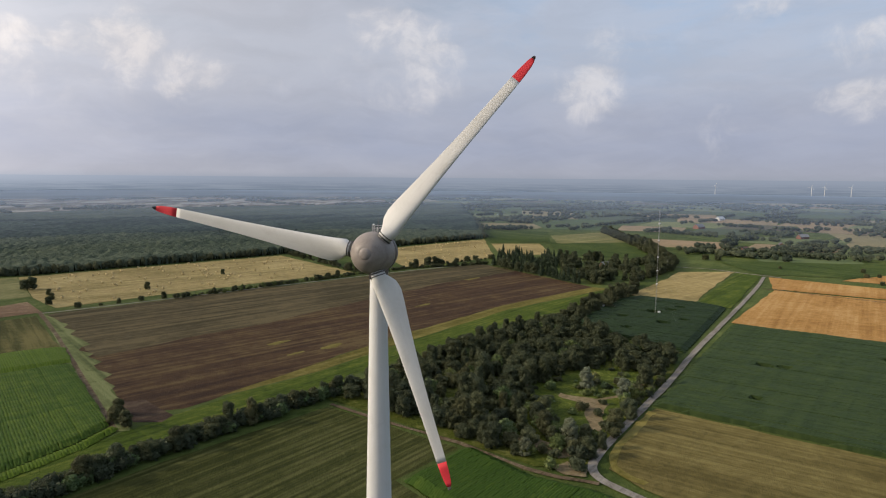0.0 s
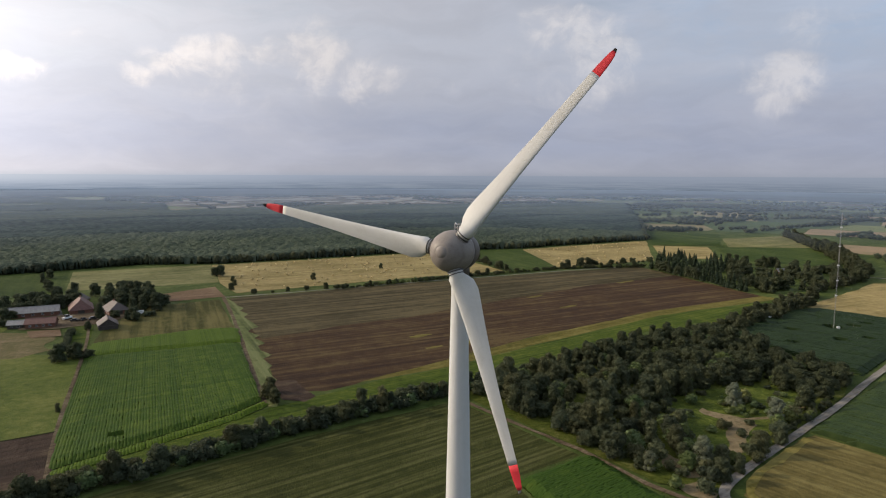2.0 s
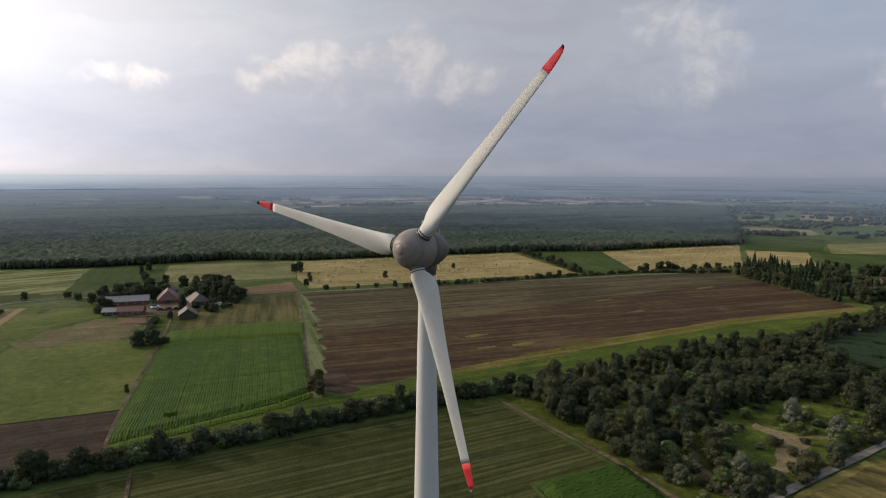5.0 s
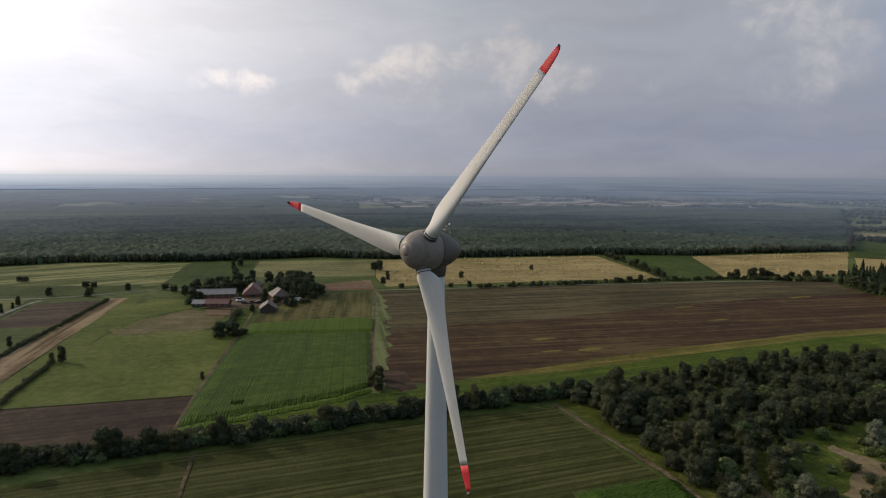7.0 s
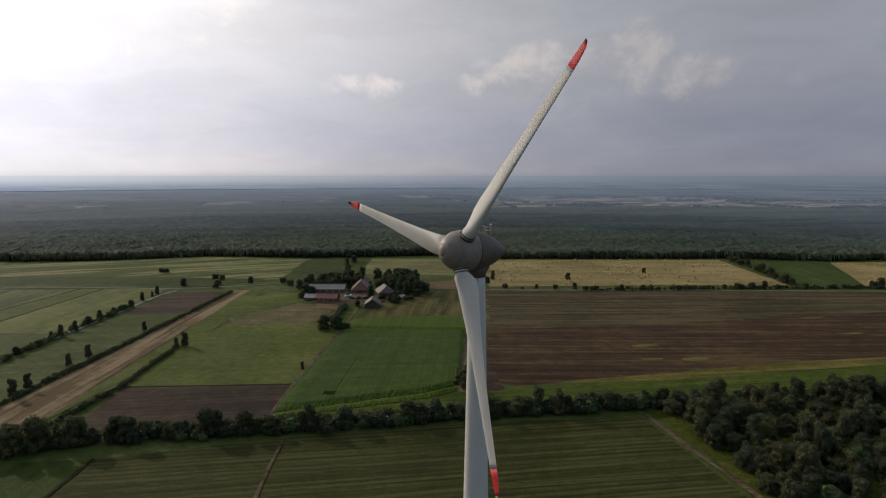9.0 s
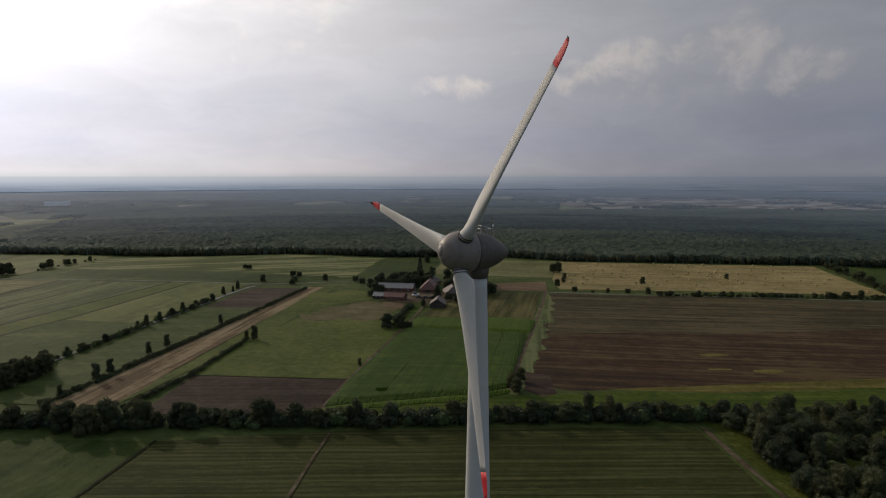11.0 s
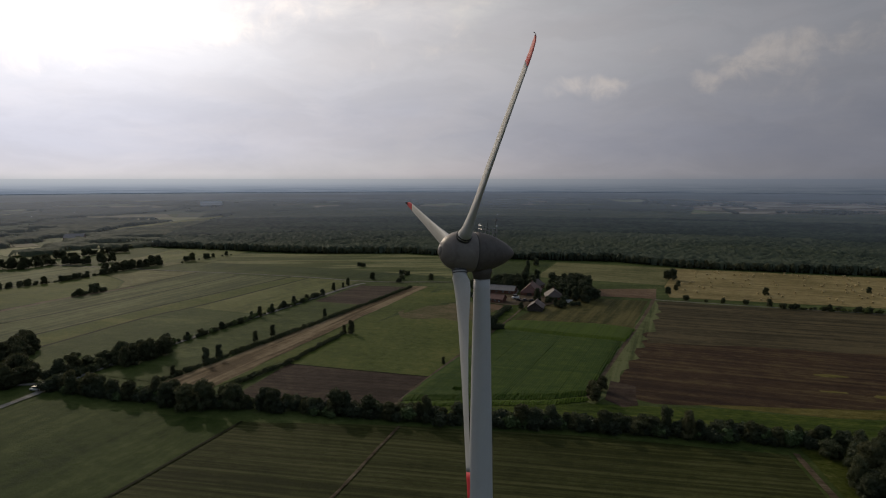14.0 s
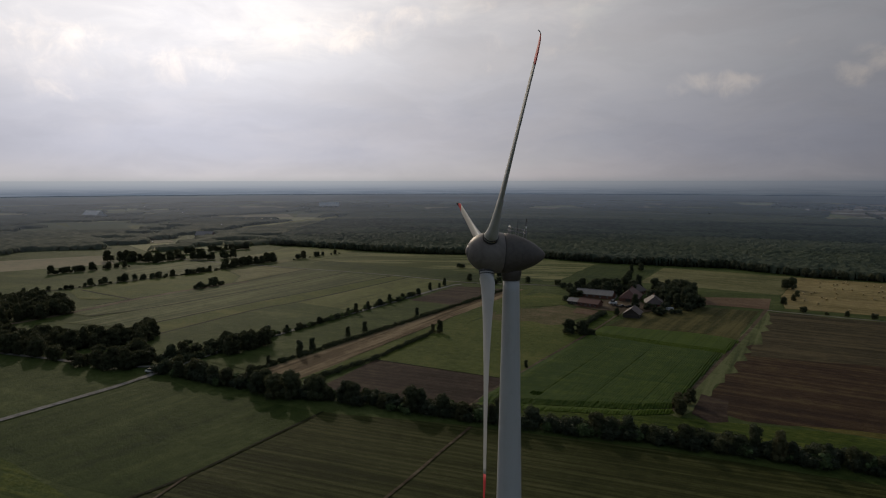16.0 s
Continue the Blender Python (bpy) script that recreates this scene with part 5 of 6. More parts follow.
# farm trees
for px, py, sc in ((-221.4, 227, 1.0), (-285, 231, 0.9), (-280, 237, 1.0), (-275, 241, 0.95), (-269, 245, 1.05), (-263, 249, 1.0), (-286, 225, 0.8), (-262, 258, 1.1), (-290, 239, 1.0), (-283, 245, 1.0), (-277, 250, 1.1), (-270, 255, 1.1), (-257, 256, 1.0),
                   (-240, 259, 1.1), (-234, 264, 1.2), (-225, 264, 1.2), (-214, 260, 1.2), (-207, 258, 1.1), (-208, 266, 1.2), (-229, 258, 1.0), (-219, 267, 1.25), (-212, 252, 1.0), (-203, 252, 0.8), (-219, 253, 0.9), (-236, 254, 0.9)):
    plant(rnd.choice(["round_a", "spread_a", "round_b", "tall_b"]), px, py, sc, joined="farm_trees")
for px, py, sc in ((-204, 228.4, 1.5), (-202, 231.3, 1.4), (-200, 236, 1.2), (-261, 203.3, 1.5), (-258, 205, 1.3), (-198, 240, 1.2)):
    plant("bush_a", px, py, sc, joined="farm_trees")
row_of_trees([(-195, 164), (-205, 180), (-219, 201)], 2.2, ["bush_a"], (0.6, 1.1), 0.7, joined="farm_trees")
for px, py, sc in ((-186, 150, 0.9), (-181, 155, 0.8), (-184, 157, 0.95), (-178, 158, 0.6), (-190, 153, 0.7),
                   (-300, 262, 0.9), (-292, 268, 1.0), (-284, 274, 1.0), (-276, 280, 1.1), (-268, 288, 1.0), (-262, 294, 0.9), (-252, 292, 1.1), (-244, 290, 1.2), (-236, 286, 1.2), (-228, 282, 1.25), (-221, 276, 1.2), (-216, 270, 1.0), (-210, 264, 0.9), (-206, 258, 0.7),
                   (-288, 258, 0.9), (-280, 262, 0.9), (-272, 270, 0.9), (-282, 240, 0.8), (-276, 232, 0.7), (-270, 222, 0.7), (-206, 228, 0.6), (-200, 226, 0.6), (-256, 302, 0.9), (-268, 214, 0.9), (-274, 246, 1.0), (-266, 240, 0.9), (-214, 246, 0.9), (-210, 240, 0.8), (-216, 232, 0.7), (-246, 272, 1.1), (-240, 276, 1.1), (-212, 204, 0.5), (-340, 330, 0.8), (-322, 312, 0.7), (-310, 300, 0.8), (-350, 350, 0.8)):
    plant(rnd.choice(["round_a", "spread_a", "round_b", "tall_b"]), px, py, sc, joined="farm_trees")


def triangles(me):
    me.calc_loop_triangles()
    v = np.empty(len(me.vertices) * 3)
    me.vertices.foreach_get("co", v)
    t = np.empty(len(me.loop_triangles) * 3, dtype=np.int32)
    me.loop_triangles.foreach_get("vertices", t)
    return v.reshape(-1, 3), t.reshape(-1, 3)


WOODS = {"wood": "dense dark green broadleaf wood", "plantation": "dark spruces and broadleaf trees in a plantation", "tree_belt": "dark green belt of trees between fields", "field_hedge": "hedge of bushes and small trees between fields",
         "low_hedge": "low dark hedge beside a ditch", "lane_copse": "dark copse of trees beside the lane", "farm_trees": "dark trees standing round the farm", "hedge_undergrowth": "dark undergrowth of the long hedge", "lane_bushes": "light green bushes beside the gravel lane"}
PIECES = {}
for kind in KINDS:
    for thin in (1.0, 1.7, 2.2, 3.4):
        PIECES[kind, thin] = [(me.materials[0], *triangles(me)) for me in shape_of(kind, thin)]
THIN = {"wood": 1.7, "farm_trees": 1.7, "lane_copse": 2.2, "tree_belt": 2.2, "hedge_undergrowth": 1.7, "lane_bushes": 1.0}
for name, label in WOODS.items():
    vs, fs, ms, mats, base = [], [], [], [], 0
    for kind, m in JOINED[name]:
        rot = np.array(m)
        for mat, v, t in PIECES[kind, THIN.get(name, 3.4)]:
            if mat not in mats:
                mats.append(mat)
            vs.append(v @ rot[:3, :3].T + rot[:3, 3])
            fs.append(t + base)
            ms.append(np.full(len(t), mats.index(mat), dtype=np.int32))
            base += len(v)
    if not vs:
        continue
    me = from_arrays(name, np.concatenate(vs), np.concatenate(fs), mats[0])
    for mat in mats[1:]:
        me.materials.append(mat)
    me.polygons.foreach_set("material_index", np.concatenate(ms))
    tagged(new(name, me), label, "trees", kind="stuff")


# ---------------------------------------------------------------- forest and far woods
def canopy(name, xs, ys, size, height, mat, label, leaves=0, seed=5, cap=0.40, rough=0.15):
    """A wood seen from afar: for each tree an uneven heart with ragged leaf clumps over it, joined."""
    rng = np.random.default_rng(seed)
    iv, itri = ICO[1]
    n = len(xs)
    size = np.broadcast_to(size, n) * rng.uniform(0.8, 1.25, n)
    tall = np.broadcast_to(height, n) * rng.uniform(1 - rough, 1 + rough, n)
    half = np.stack([size, size, tall * cap], 1)
    mid = np.stack([xs, ys, tall * (1 - cap)], 1)
    v = iv[None] * rng.uniform(0.80, 1.12, (n, len(iv), 1)) * half[:, None, :] * (0.97 if leaves else 1.0) + mid[:, None, :]
    vs, f = [v.reshape(-1, 3)], [(itri[None] + (np.arange(n) * len(iv))[:, None, None]).reshape(-1, 3)]
    if leaves:
        k = n * leaves
        d = rng.normal(size=(k, 3))
        d[:, 2] = np.abs(d[:, 2]) * 1.1 - 0.35
        d /= np.linalg.norm(d, axis=1, keepdims=True)
        p = np.repeat(mid, leaves, 0) + d * np.repeat(half, leaves, 0) * rng.uniform(0.85, 1.15, (k, 1))
        nrm = d * 0.7 + (0, 0, 0.8) + rng.normal(size=(k, 3)) * 0.14
        nrm /= np.linalg.norm(nrm, axis=1, keepdims=True)
        t = np.cross(nrm, rng.normal(size=(k, 3)))
        t /= np.linalg.norm(t, axis=1, keepdims=True)
        b = np.cross(nrm, t)
        w = np.repeat(size, leaves)[:, None] * rng.uniform(0.16, 0.36, (k, 1))
        q = np.stack([p - t * w, p - b * w * 0.7, p + t * w * 1.1, p + b * w * 0.7], 1).reshape(-1, 3)
        i = np.arange(k)[:, None] * 4 + n * len(iv)
        vs.append(q)
        f += [i + np.array([[0, 1, 2]]), i + np.array([[0, 2, 3]])]
    ob = new(name, from_arrays(name, np.concatenate(vs), np.concatenate(f), mat, not leaves))
    return tagged(ob, label, "forest", kind="stuff")


FORESTLINE = [(-735, 95), (-622, 172), (-552, 232), (-500, 308), (-404, 356), (-362, 396), (-328, 432), (-263, 448), (-170, 512), (-74, 580), (12, 614), (46, 648), (168, 735), (225, 1100), (299, 1712), (-430, 1460), (-736, 1137), (-1340, 900), (-1300, 380), (-900, 160)]
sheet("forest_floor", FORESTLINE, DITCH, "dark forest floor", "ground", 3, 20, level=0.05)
g = np.random.default_rng(8)


def carpet(name, poly, step, near, far, crown, height, depth, mat, label, seed, leaves=0, keep=None):
    """The top of a closed forest: crowns side by side, one lump each, falling to the ground at the border."""
    rng = np.random.default_rng(seed)
    xs = np.arange(min(p[0] for p in poly) - 2 * step, max(p[0] for p in poly) + 2 * step, step)
    ys = np.arange(min(p[1] for p in poly) - 2 * step, max(p[1] for p in poly) + 2 * step, step)
    X, Y = np.meshgrid(xs, ys)
    X, Y = X + rng.uniform(-0.3, 0.3, X.shape) * step, Y + rng.uniform(-0.3, 0.3, Y.shape) * step
    wave = np.sin(X * 0.045 + 2 * np.sin(Y * 0.03)) * np.sin(Y * 0.038 + X * 0.017)
    I, J = np.floor(X / crown).astype(int), np.floor(Y / crown).astype(int)
    i0, j0 = I.min() - 1, J.min() - 1
    shape = (I.max() - i0 + 3, J.max() - j0 + 3)
    ox, oy, oh = rng.uniform(0.15, 0.85, shape), rng.uniform(0.15, 0.85, shape), rng.uniform(-1, 1, shape)
    Z = np.full(X.shape, -9.0)
    for di in (-1, 0, 1):
        for dj in (-1, 0, 1):
            a, b = I + di - i0, J + dj - j0
            d2 = ((I + di + ox[a, b]) - X / crown) ** 2 + ((J + dj + oy[a, b]) - Y / crown) ** 2
            Z = np.maximum(Z, height + 0.55 * depth * oh[a, b] - depth * 1.6 * d2)
    Z = Z + 0.7 * wave + rng.uniform(-0.12, 0.12, Z.shape) * depth
    within = inside_many(poly, X.ravel(), Y.ravel()).reshape(X.shape)
    if keep:
        within &= keep(X, Y)
    Z = np.where(within, Z, 0.1)
    wide = within.copy()
    wide[1:] |= within[:-1]
    wide[:-1] |= within[1:]
    wide[:, 1:] |= within[:, :-1]
    wide[:, :-1] |= within[:, 1:]
    mid = np.hypot(X, Y)
    ok = wide[:-1, :-1] & wide[1:, :-1] & wide[:-1, 1:] & wide[1:, 1:] & (mid[:-1, :-1] >= near) & (mid[:-1, :-1] < far + 2 * step)
    n = X.shape[1]
    r, c = np.nonzero(ok)
    k = r * n + c
    quads = np.stack([k, k + 1, k + n + 1, k + n], 1)
    used, flat = np.unique(quads, return_inverse=True)
    verts = np.stack([X.ravel(), Y.ravel(), Z.ravel()], 1)[used]
    faces = flat.reshape(-1, 4)
    if leaves:
        high = verts[verts[:, 2] > 2]
        p = high[rng.integers(0, len(high), leaves)] + rng.normal(0, 1, (leaves, 3)) * (0.5 * step, 0.5 * step, 0.35)
        nrm = rng.normal(size=(leaves, 3)) * 0.28 + (0, 0, 1)
        nrm /= np.linalg.norm(nrm, axis=1, keepdims=True)
        t = np.cross(nrm, rng.normal(size=(leaves, 3)))
        t /= np.linalg.norm(t, axis=1, keepdims=True)
        b = np.cross(nrm, t)
        w = step * rng.uniform(0.25, 0.55, (leaves, 1))
        q = np.stack([p - t * w, p - b * w * 0.7, p + t * w, p + b * w * 0.7], 1).reshape(-1, 3)
        faces = np.concatenate([faces, np.arange(leaves * 4).reshape(-1, 4) + len(verts)])
        verts = np.concatenate([verts, q])
    return tagged(new(name, from_arrays(name, verts, faces, mat, True)), label, "forest", kind="stuff")


carpet("forest", FORESTLINE, 1.9, 0, 800, 4.8, 7.2, 2.6, FOREST, "dense dark green mixed forest", 5, 60000)
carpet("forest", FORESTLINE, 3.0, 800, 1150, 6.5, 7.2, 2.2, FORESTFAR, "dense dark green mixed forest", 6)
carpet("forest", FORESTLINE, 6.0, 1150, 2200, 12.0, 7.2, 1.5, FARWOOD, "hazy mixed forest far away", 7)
ex, ey = [], []
for (x0, y0), (x1, y1) in zip(FORESTLINE[:13], FORESTLINE[1:14]):
    k = int(math.hypot(x1 - x0, y1 - y0) / 2.6)
    s = g.uniform(0, 1, k)
    ex.append(x0 + (x1 - x0) * s + g.normal(0, 1.6, k))
    ey.append(y0 + (y1 - y0) * s + g.normal(0, 1.6, k))
canopy("forest_edge", np.concatenate(ex), np.concatenate(ey), 2.4, 7.0, FOREST, "trees along the forest's edge", 40, 5, 0.5, 0.25)

# far farmland: a patchwork of fields
def patchwork(name, tones, base):
    m, N = material(name)
    ramp = N.node("ShaderNodeValToRGB", {0: N.node("ShaderNodeNewGeometry").outputs["Random Per Island"]})
    cr = ramp.color_ramp
    cr.interpolation = "CONSTANT"
    cr.elements[0].color, cr.elements[0].position = (*tones[0], 1), 0
    cr.elements[1].color, cr.elements[1].position = (*tones[1], 1), 0.2
    for p, tone in zip((0.4, 0.55, 0.68, 0.80, 0.88, 0.95), tones[2:]):
        cr.elements.new(p).color = (*tone, 1)
    gp = N.node("ShaderNodeNewGeometry").outputs["Position"]
    spot = N.math("ADD", N.math("MULTIPLY", N.noise(gp, 0.01, 4, 0.6), 0.5), N.math("MULTIPLY", N.noise(gp, 0.12, 5, 0.75), 0.5))
    finish(N, N.mix(N.ramp(spot, 0.40, 0.62, 0.0, 0.45), ramp.outputs[0], base), 0.95, None, 0, 0.05, haze_sheen=0.05)
    return m


FARLAND = {
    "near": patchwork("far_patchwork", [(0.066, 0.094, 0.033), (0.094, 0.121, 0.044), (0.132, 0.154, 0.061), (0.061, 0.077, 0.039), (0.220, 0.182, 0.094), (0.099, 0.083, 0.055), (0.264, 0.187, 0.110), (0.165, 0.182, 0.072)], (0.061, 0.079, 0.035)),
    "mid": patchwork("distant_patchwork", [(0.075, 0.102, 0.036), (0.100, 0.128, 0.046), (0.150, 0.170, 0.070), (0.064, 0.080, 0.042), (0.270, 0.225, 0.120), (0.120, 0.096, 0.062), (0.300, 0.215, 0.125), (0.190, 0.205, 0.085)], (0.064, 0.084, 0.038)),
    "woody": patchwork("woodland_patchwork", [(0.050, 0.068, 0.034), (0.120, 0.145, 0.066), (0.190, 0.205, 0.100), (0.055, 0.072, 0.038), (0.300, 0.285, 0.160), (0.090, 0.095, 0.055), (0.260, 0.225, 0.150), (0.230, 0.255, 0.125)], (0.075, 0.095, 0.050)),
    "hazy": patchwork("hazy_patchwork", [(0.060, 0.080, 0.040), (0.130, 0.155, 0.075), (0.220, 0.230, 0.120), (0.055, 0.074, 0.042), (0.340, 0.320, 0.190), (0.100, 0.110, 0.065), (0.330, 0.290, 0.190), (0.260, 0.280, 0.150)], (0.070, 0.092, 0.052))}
# the light tone puts glints of shallow water into the moor's colour
MOOR = field_material("grey_moor", (0.095, 0.090, 0.060), (0.200, 0.165, 0.115), (0.380, 0.350, 0.300), angle=72, row=26, rows=1.5, patch=0.006, rough=0.9, spec=0.02)
DETAIL = [(-735, 95), (-622, 172), (-500, 308), (-328, 432), (-74, 580), (168, 735), (198, 865), (365, 815), (345, 664), (300, 500), (352, 490), (474, 452), (560, 440), (540, 150), (380, 40), (300, -300), (-300, -300), (-560, -160), (-700, -60)]
far_bands = {key: ([], []) for key in FARLAND}
copse = [[], []]
rr = 430.0
while rr < 3250:
    dr = 55 + rr * 0.075
    a = -62.0 + g.uniform(0, 4)
    while a < 130:
        da = g.uniform(0.6, 1.5) * (4.5 + 2600 / rr)
        cx, cy = -math.sin(radians(a + da / 2)) * (rr + dr / 2), math.cos(radians(a + da / 2)) * (rr + dr / 2)
        if not inside(DETAIL, cx, cy) and not inside(FORESTLINE, cx, cy) and (rr > 1000 or g.random() < 0.86):
            wild = (a > 32 and rr > 850) or a > 78
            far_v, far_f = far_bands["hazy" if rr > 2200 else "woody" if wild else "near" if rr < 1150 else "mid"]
            i = len(far_v)
            skew = g.uniform(-0.25, 0.25) * da
            tight = 0.0 if rr > 1000 else 0.05
            for aa, q in ((a + tight * da, rr), (a + (1 - tight) * da, rr + (g.uniform(-0.15, 0.15) * dr if tight else 0)), (a + (1 - tight) * da + skew, rr + dr * (0.97 if tight else 1.05)), (a + tight * da + skew, rr + dr * (g.uniform(0.85, 1.0) if tight else 1.05))):
                far_v.append((-math.sin(radians(aa)) * q, math.cos(radians(aa)) * q, 0.03 + (i % 7) * 0.002))
            far_f.append((i + 1, i, i + 3, i + 2))
            if not wild and g.random() < (0.35 if rr > 2200 else 0.05):
                gap = 6 + rr * 0.004
                k = int(dr * radians(da) * rr / gap ** 2)
                q, aa = rr + dr * g.uniform(0, 1, k), np.radians(a + da * g.uniform(0, 1, k))
                X, Y = -np.sin(aa) * q, np.cos(aa) * q
                ok = ~inside_many(DETAIL, X, Y) & ~inside_many(FORESTLINE, X, Y)
                copse[0].append(X[ok])
                copse[1].append(Y[ok])
        a += da
    rr += dr
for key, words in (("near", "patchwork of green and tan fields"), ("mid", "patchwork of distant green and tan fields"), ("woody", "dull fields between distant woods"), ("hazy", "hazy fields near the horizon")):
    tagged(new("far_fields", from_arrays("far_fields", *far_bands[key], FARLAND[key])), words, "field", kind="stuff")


def sector(r, az):
    return (-math.sin(radians(az)) * r, math.cos(radians(az)) * r)


sheet("moor", [sector(1560, 30), sector(1500, 20), sector(1500, 6), sector(1780, -4), sector(2500, -2), sector(3000, 10), sector(2900, 26), sector(2300, 36)], MOOR, "grey-brown moor with pale streaks painted as water glints", "moor", 12, 60, level=0.09)

# woods with clearings, beyond and beside the forest
FARMEADOWS = [[(-640, 70), (-700, 120), (-618, 170), (-548, 112), (-580, 60)], [(-1090, 120), (-1380, 400), (-1130, 260), (-930, 40)], [(-541, 67), (-597, 150), (-640, 150), (-650, 90), (-601, 29), (-575, 42)]]


def wooded(X, Y):
    """True where the wild land carries trees."""
    f = np.sin(X * 0.011 + 1.7 * np.sin(Y * 0.007)) + np.sin(Y * 0.016 + 1.3 * np.sin(X * 0.009 + 1)) + 0.6 * np.sin((X + Y) * 0.031 + 2 * np.sin(Y * 0.02)) + 0.4 * np.sin(X * 0.07 - Y * 0.05)
    out = f > -0.30
    for poly in [DETAIL, FORESTLINE] + FARMEADOWS:
        out &= ~inside_many(poly, X.ravel(), Y.ravel()).reshape(X.shape)
    return out


WILD = [sector(600, 129), sector(600, 84), sector(880, 78), sector(900, 60), sector(950, 32), sector(3260, 32), sector(3340, 45), sector(3340, 60), sector(3340, 80), sector(3340, 100), sector(3340, 129)]
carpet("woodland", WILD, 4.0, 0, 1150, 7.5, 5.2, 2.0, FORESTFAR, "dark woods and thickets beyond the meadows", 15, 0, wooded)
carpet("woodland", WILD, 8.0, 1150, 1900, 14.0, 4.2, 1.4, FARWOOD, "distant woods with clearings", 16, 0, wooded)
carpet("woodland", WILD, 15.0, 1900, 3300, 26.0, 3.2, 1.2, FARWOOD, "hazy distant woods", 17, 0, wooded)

# far tree lines and copses
tx, ty, ts = [], [], []
for k in range(560):
    d = 560 * math.exp(g.uniform(0, 1.75))
    a = g.uniform(-62, 128)
    cx, cy = -math.sin(radians(a)) * d, math.cos(radians(a)) * d
    turn = g.choice([radians(43), radians(133), radians(120), radians(30)]) + g.uniform(-0.15, 0.15)
    ln = g.uniform(40, 170) * (0.7 + d / 1300)
    wid = g.choice([0, 0, 0, 0, 6, 30]) * (0.7 + d / 1500)
    gap = 3.6 + d * 0.0024
    n = int(ln / gap * (1 + wid / 22))
    s, o = g.uniform(-0.5, 0.5, n) * ln, g.normal(0, 1, n) * (1.5 + wid * 0.35)
    X, Y = cx + s * math.cos(turn) - o * math.sin(turn), cy + s * math.sin(turn) + o * math.cos(turn)
    ok = ~inside_many(DETAIL, X, Y) & ~inside_many(FORESTLINE, X, Y) & (np.hypot(X, Y) < (3250 if a < 32 else 0))
    tx.append(X[ok]), ty.append(Y[ok]), ts.append(np.full(ok.sum(), 0.60 * gap))
cx, cy = np.concatenate(copse[0]), np.concatenate(copse[1])
tx, ty, ts = np.concatenate(tx + [cx]), np.concatenate(ty + [cy]), np.concatenate(ts + [0.55 * (6 + np.hypot(cx, cy) * 0.004)])
away = np.hypot(tx, ty)
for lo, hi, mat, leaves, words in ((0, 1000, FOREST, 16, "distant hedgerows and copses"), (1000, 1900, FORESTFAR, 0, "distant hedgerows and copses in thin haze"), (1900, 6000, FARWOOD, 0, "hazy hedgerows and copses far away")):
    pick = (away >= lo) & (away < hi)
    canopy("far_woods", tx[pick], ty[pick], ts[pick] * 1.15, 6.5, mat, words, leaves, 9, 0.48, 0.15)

# haze stand-in: tinted sheet just above the far trees, more opaque farther out, lit by sun and sky
m, N = material("haze_sheet")
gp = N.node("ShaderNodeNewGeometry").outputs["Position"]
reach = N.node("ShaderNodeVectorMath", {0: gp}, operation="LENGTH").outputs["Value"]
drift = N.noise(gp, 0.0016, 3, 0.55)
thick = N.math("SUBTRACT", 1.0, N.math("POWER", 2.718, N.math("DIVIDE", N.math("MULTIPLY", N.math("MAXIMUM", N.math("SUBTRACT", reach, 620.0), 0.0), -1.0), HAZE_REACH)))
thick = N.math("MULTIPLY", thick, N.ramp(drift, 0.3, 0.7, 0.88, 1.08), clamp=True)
haze_veil = N.node("ShaderNodeBsdfPrincipled", {"Base Color": HAZE_TINT, "Roughness": 0.9, "Specular IOR Level": 0.15}).outputs[0]
N.node("ShaderNodeOutputMaterial", {0: N.node("ShaderNodeMixShader", {0: thick, 1: N.node("ShaderNodeBsdfTransparent").outputs[0], 2: haze_veil}).outputs[0]})
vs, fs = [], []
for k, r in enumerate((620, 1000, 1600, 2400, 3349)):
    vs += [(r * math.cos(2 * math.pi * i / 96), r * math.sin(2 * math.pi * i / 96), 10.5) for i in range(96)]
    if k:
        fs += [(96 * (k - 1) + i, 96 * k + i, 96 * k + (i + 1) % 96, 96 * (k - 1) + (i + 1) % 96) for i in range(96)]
tagged(new("haze", from_arrays("haze", vs, fs, m)), "see-through sheet painted as blue-grey haze over the far land", "haze", kind="stuff")

# glowing backdrop for the last land under the horizon, haze and sunlight painted in
m, N = material("painted_hazy_distance")
gp = N.node("ShaderNodeNewGeometry").outputs["Position"]
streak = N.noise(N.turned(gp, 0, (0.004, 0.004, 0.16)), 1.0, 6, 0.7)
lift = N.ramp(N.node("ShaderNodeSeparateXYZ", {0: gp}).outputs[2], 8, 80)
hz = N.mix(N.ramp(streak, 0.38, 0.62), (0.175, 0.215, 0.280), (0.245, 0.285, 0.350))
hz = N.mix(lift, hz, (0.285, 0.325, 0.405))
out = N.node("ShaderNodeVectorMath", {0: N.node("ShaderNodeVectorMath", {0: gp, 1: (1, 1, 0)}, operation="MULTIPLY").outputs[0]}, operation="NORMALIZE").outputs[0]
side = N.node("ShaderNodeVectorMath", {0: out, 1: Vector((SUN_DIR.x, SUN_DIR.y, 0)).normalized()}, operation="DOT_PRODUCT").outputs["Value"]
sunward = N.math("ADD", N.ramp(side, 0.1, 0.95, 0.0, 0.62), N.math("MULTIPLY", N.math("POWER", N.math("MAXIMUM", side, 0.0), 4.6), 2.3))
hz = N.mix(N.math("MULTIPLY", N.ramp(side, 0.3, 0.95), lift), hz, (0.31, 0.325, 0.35))
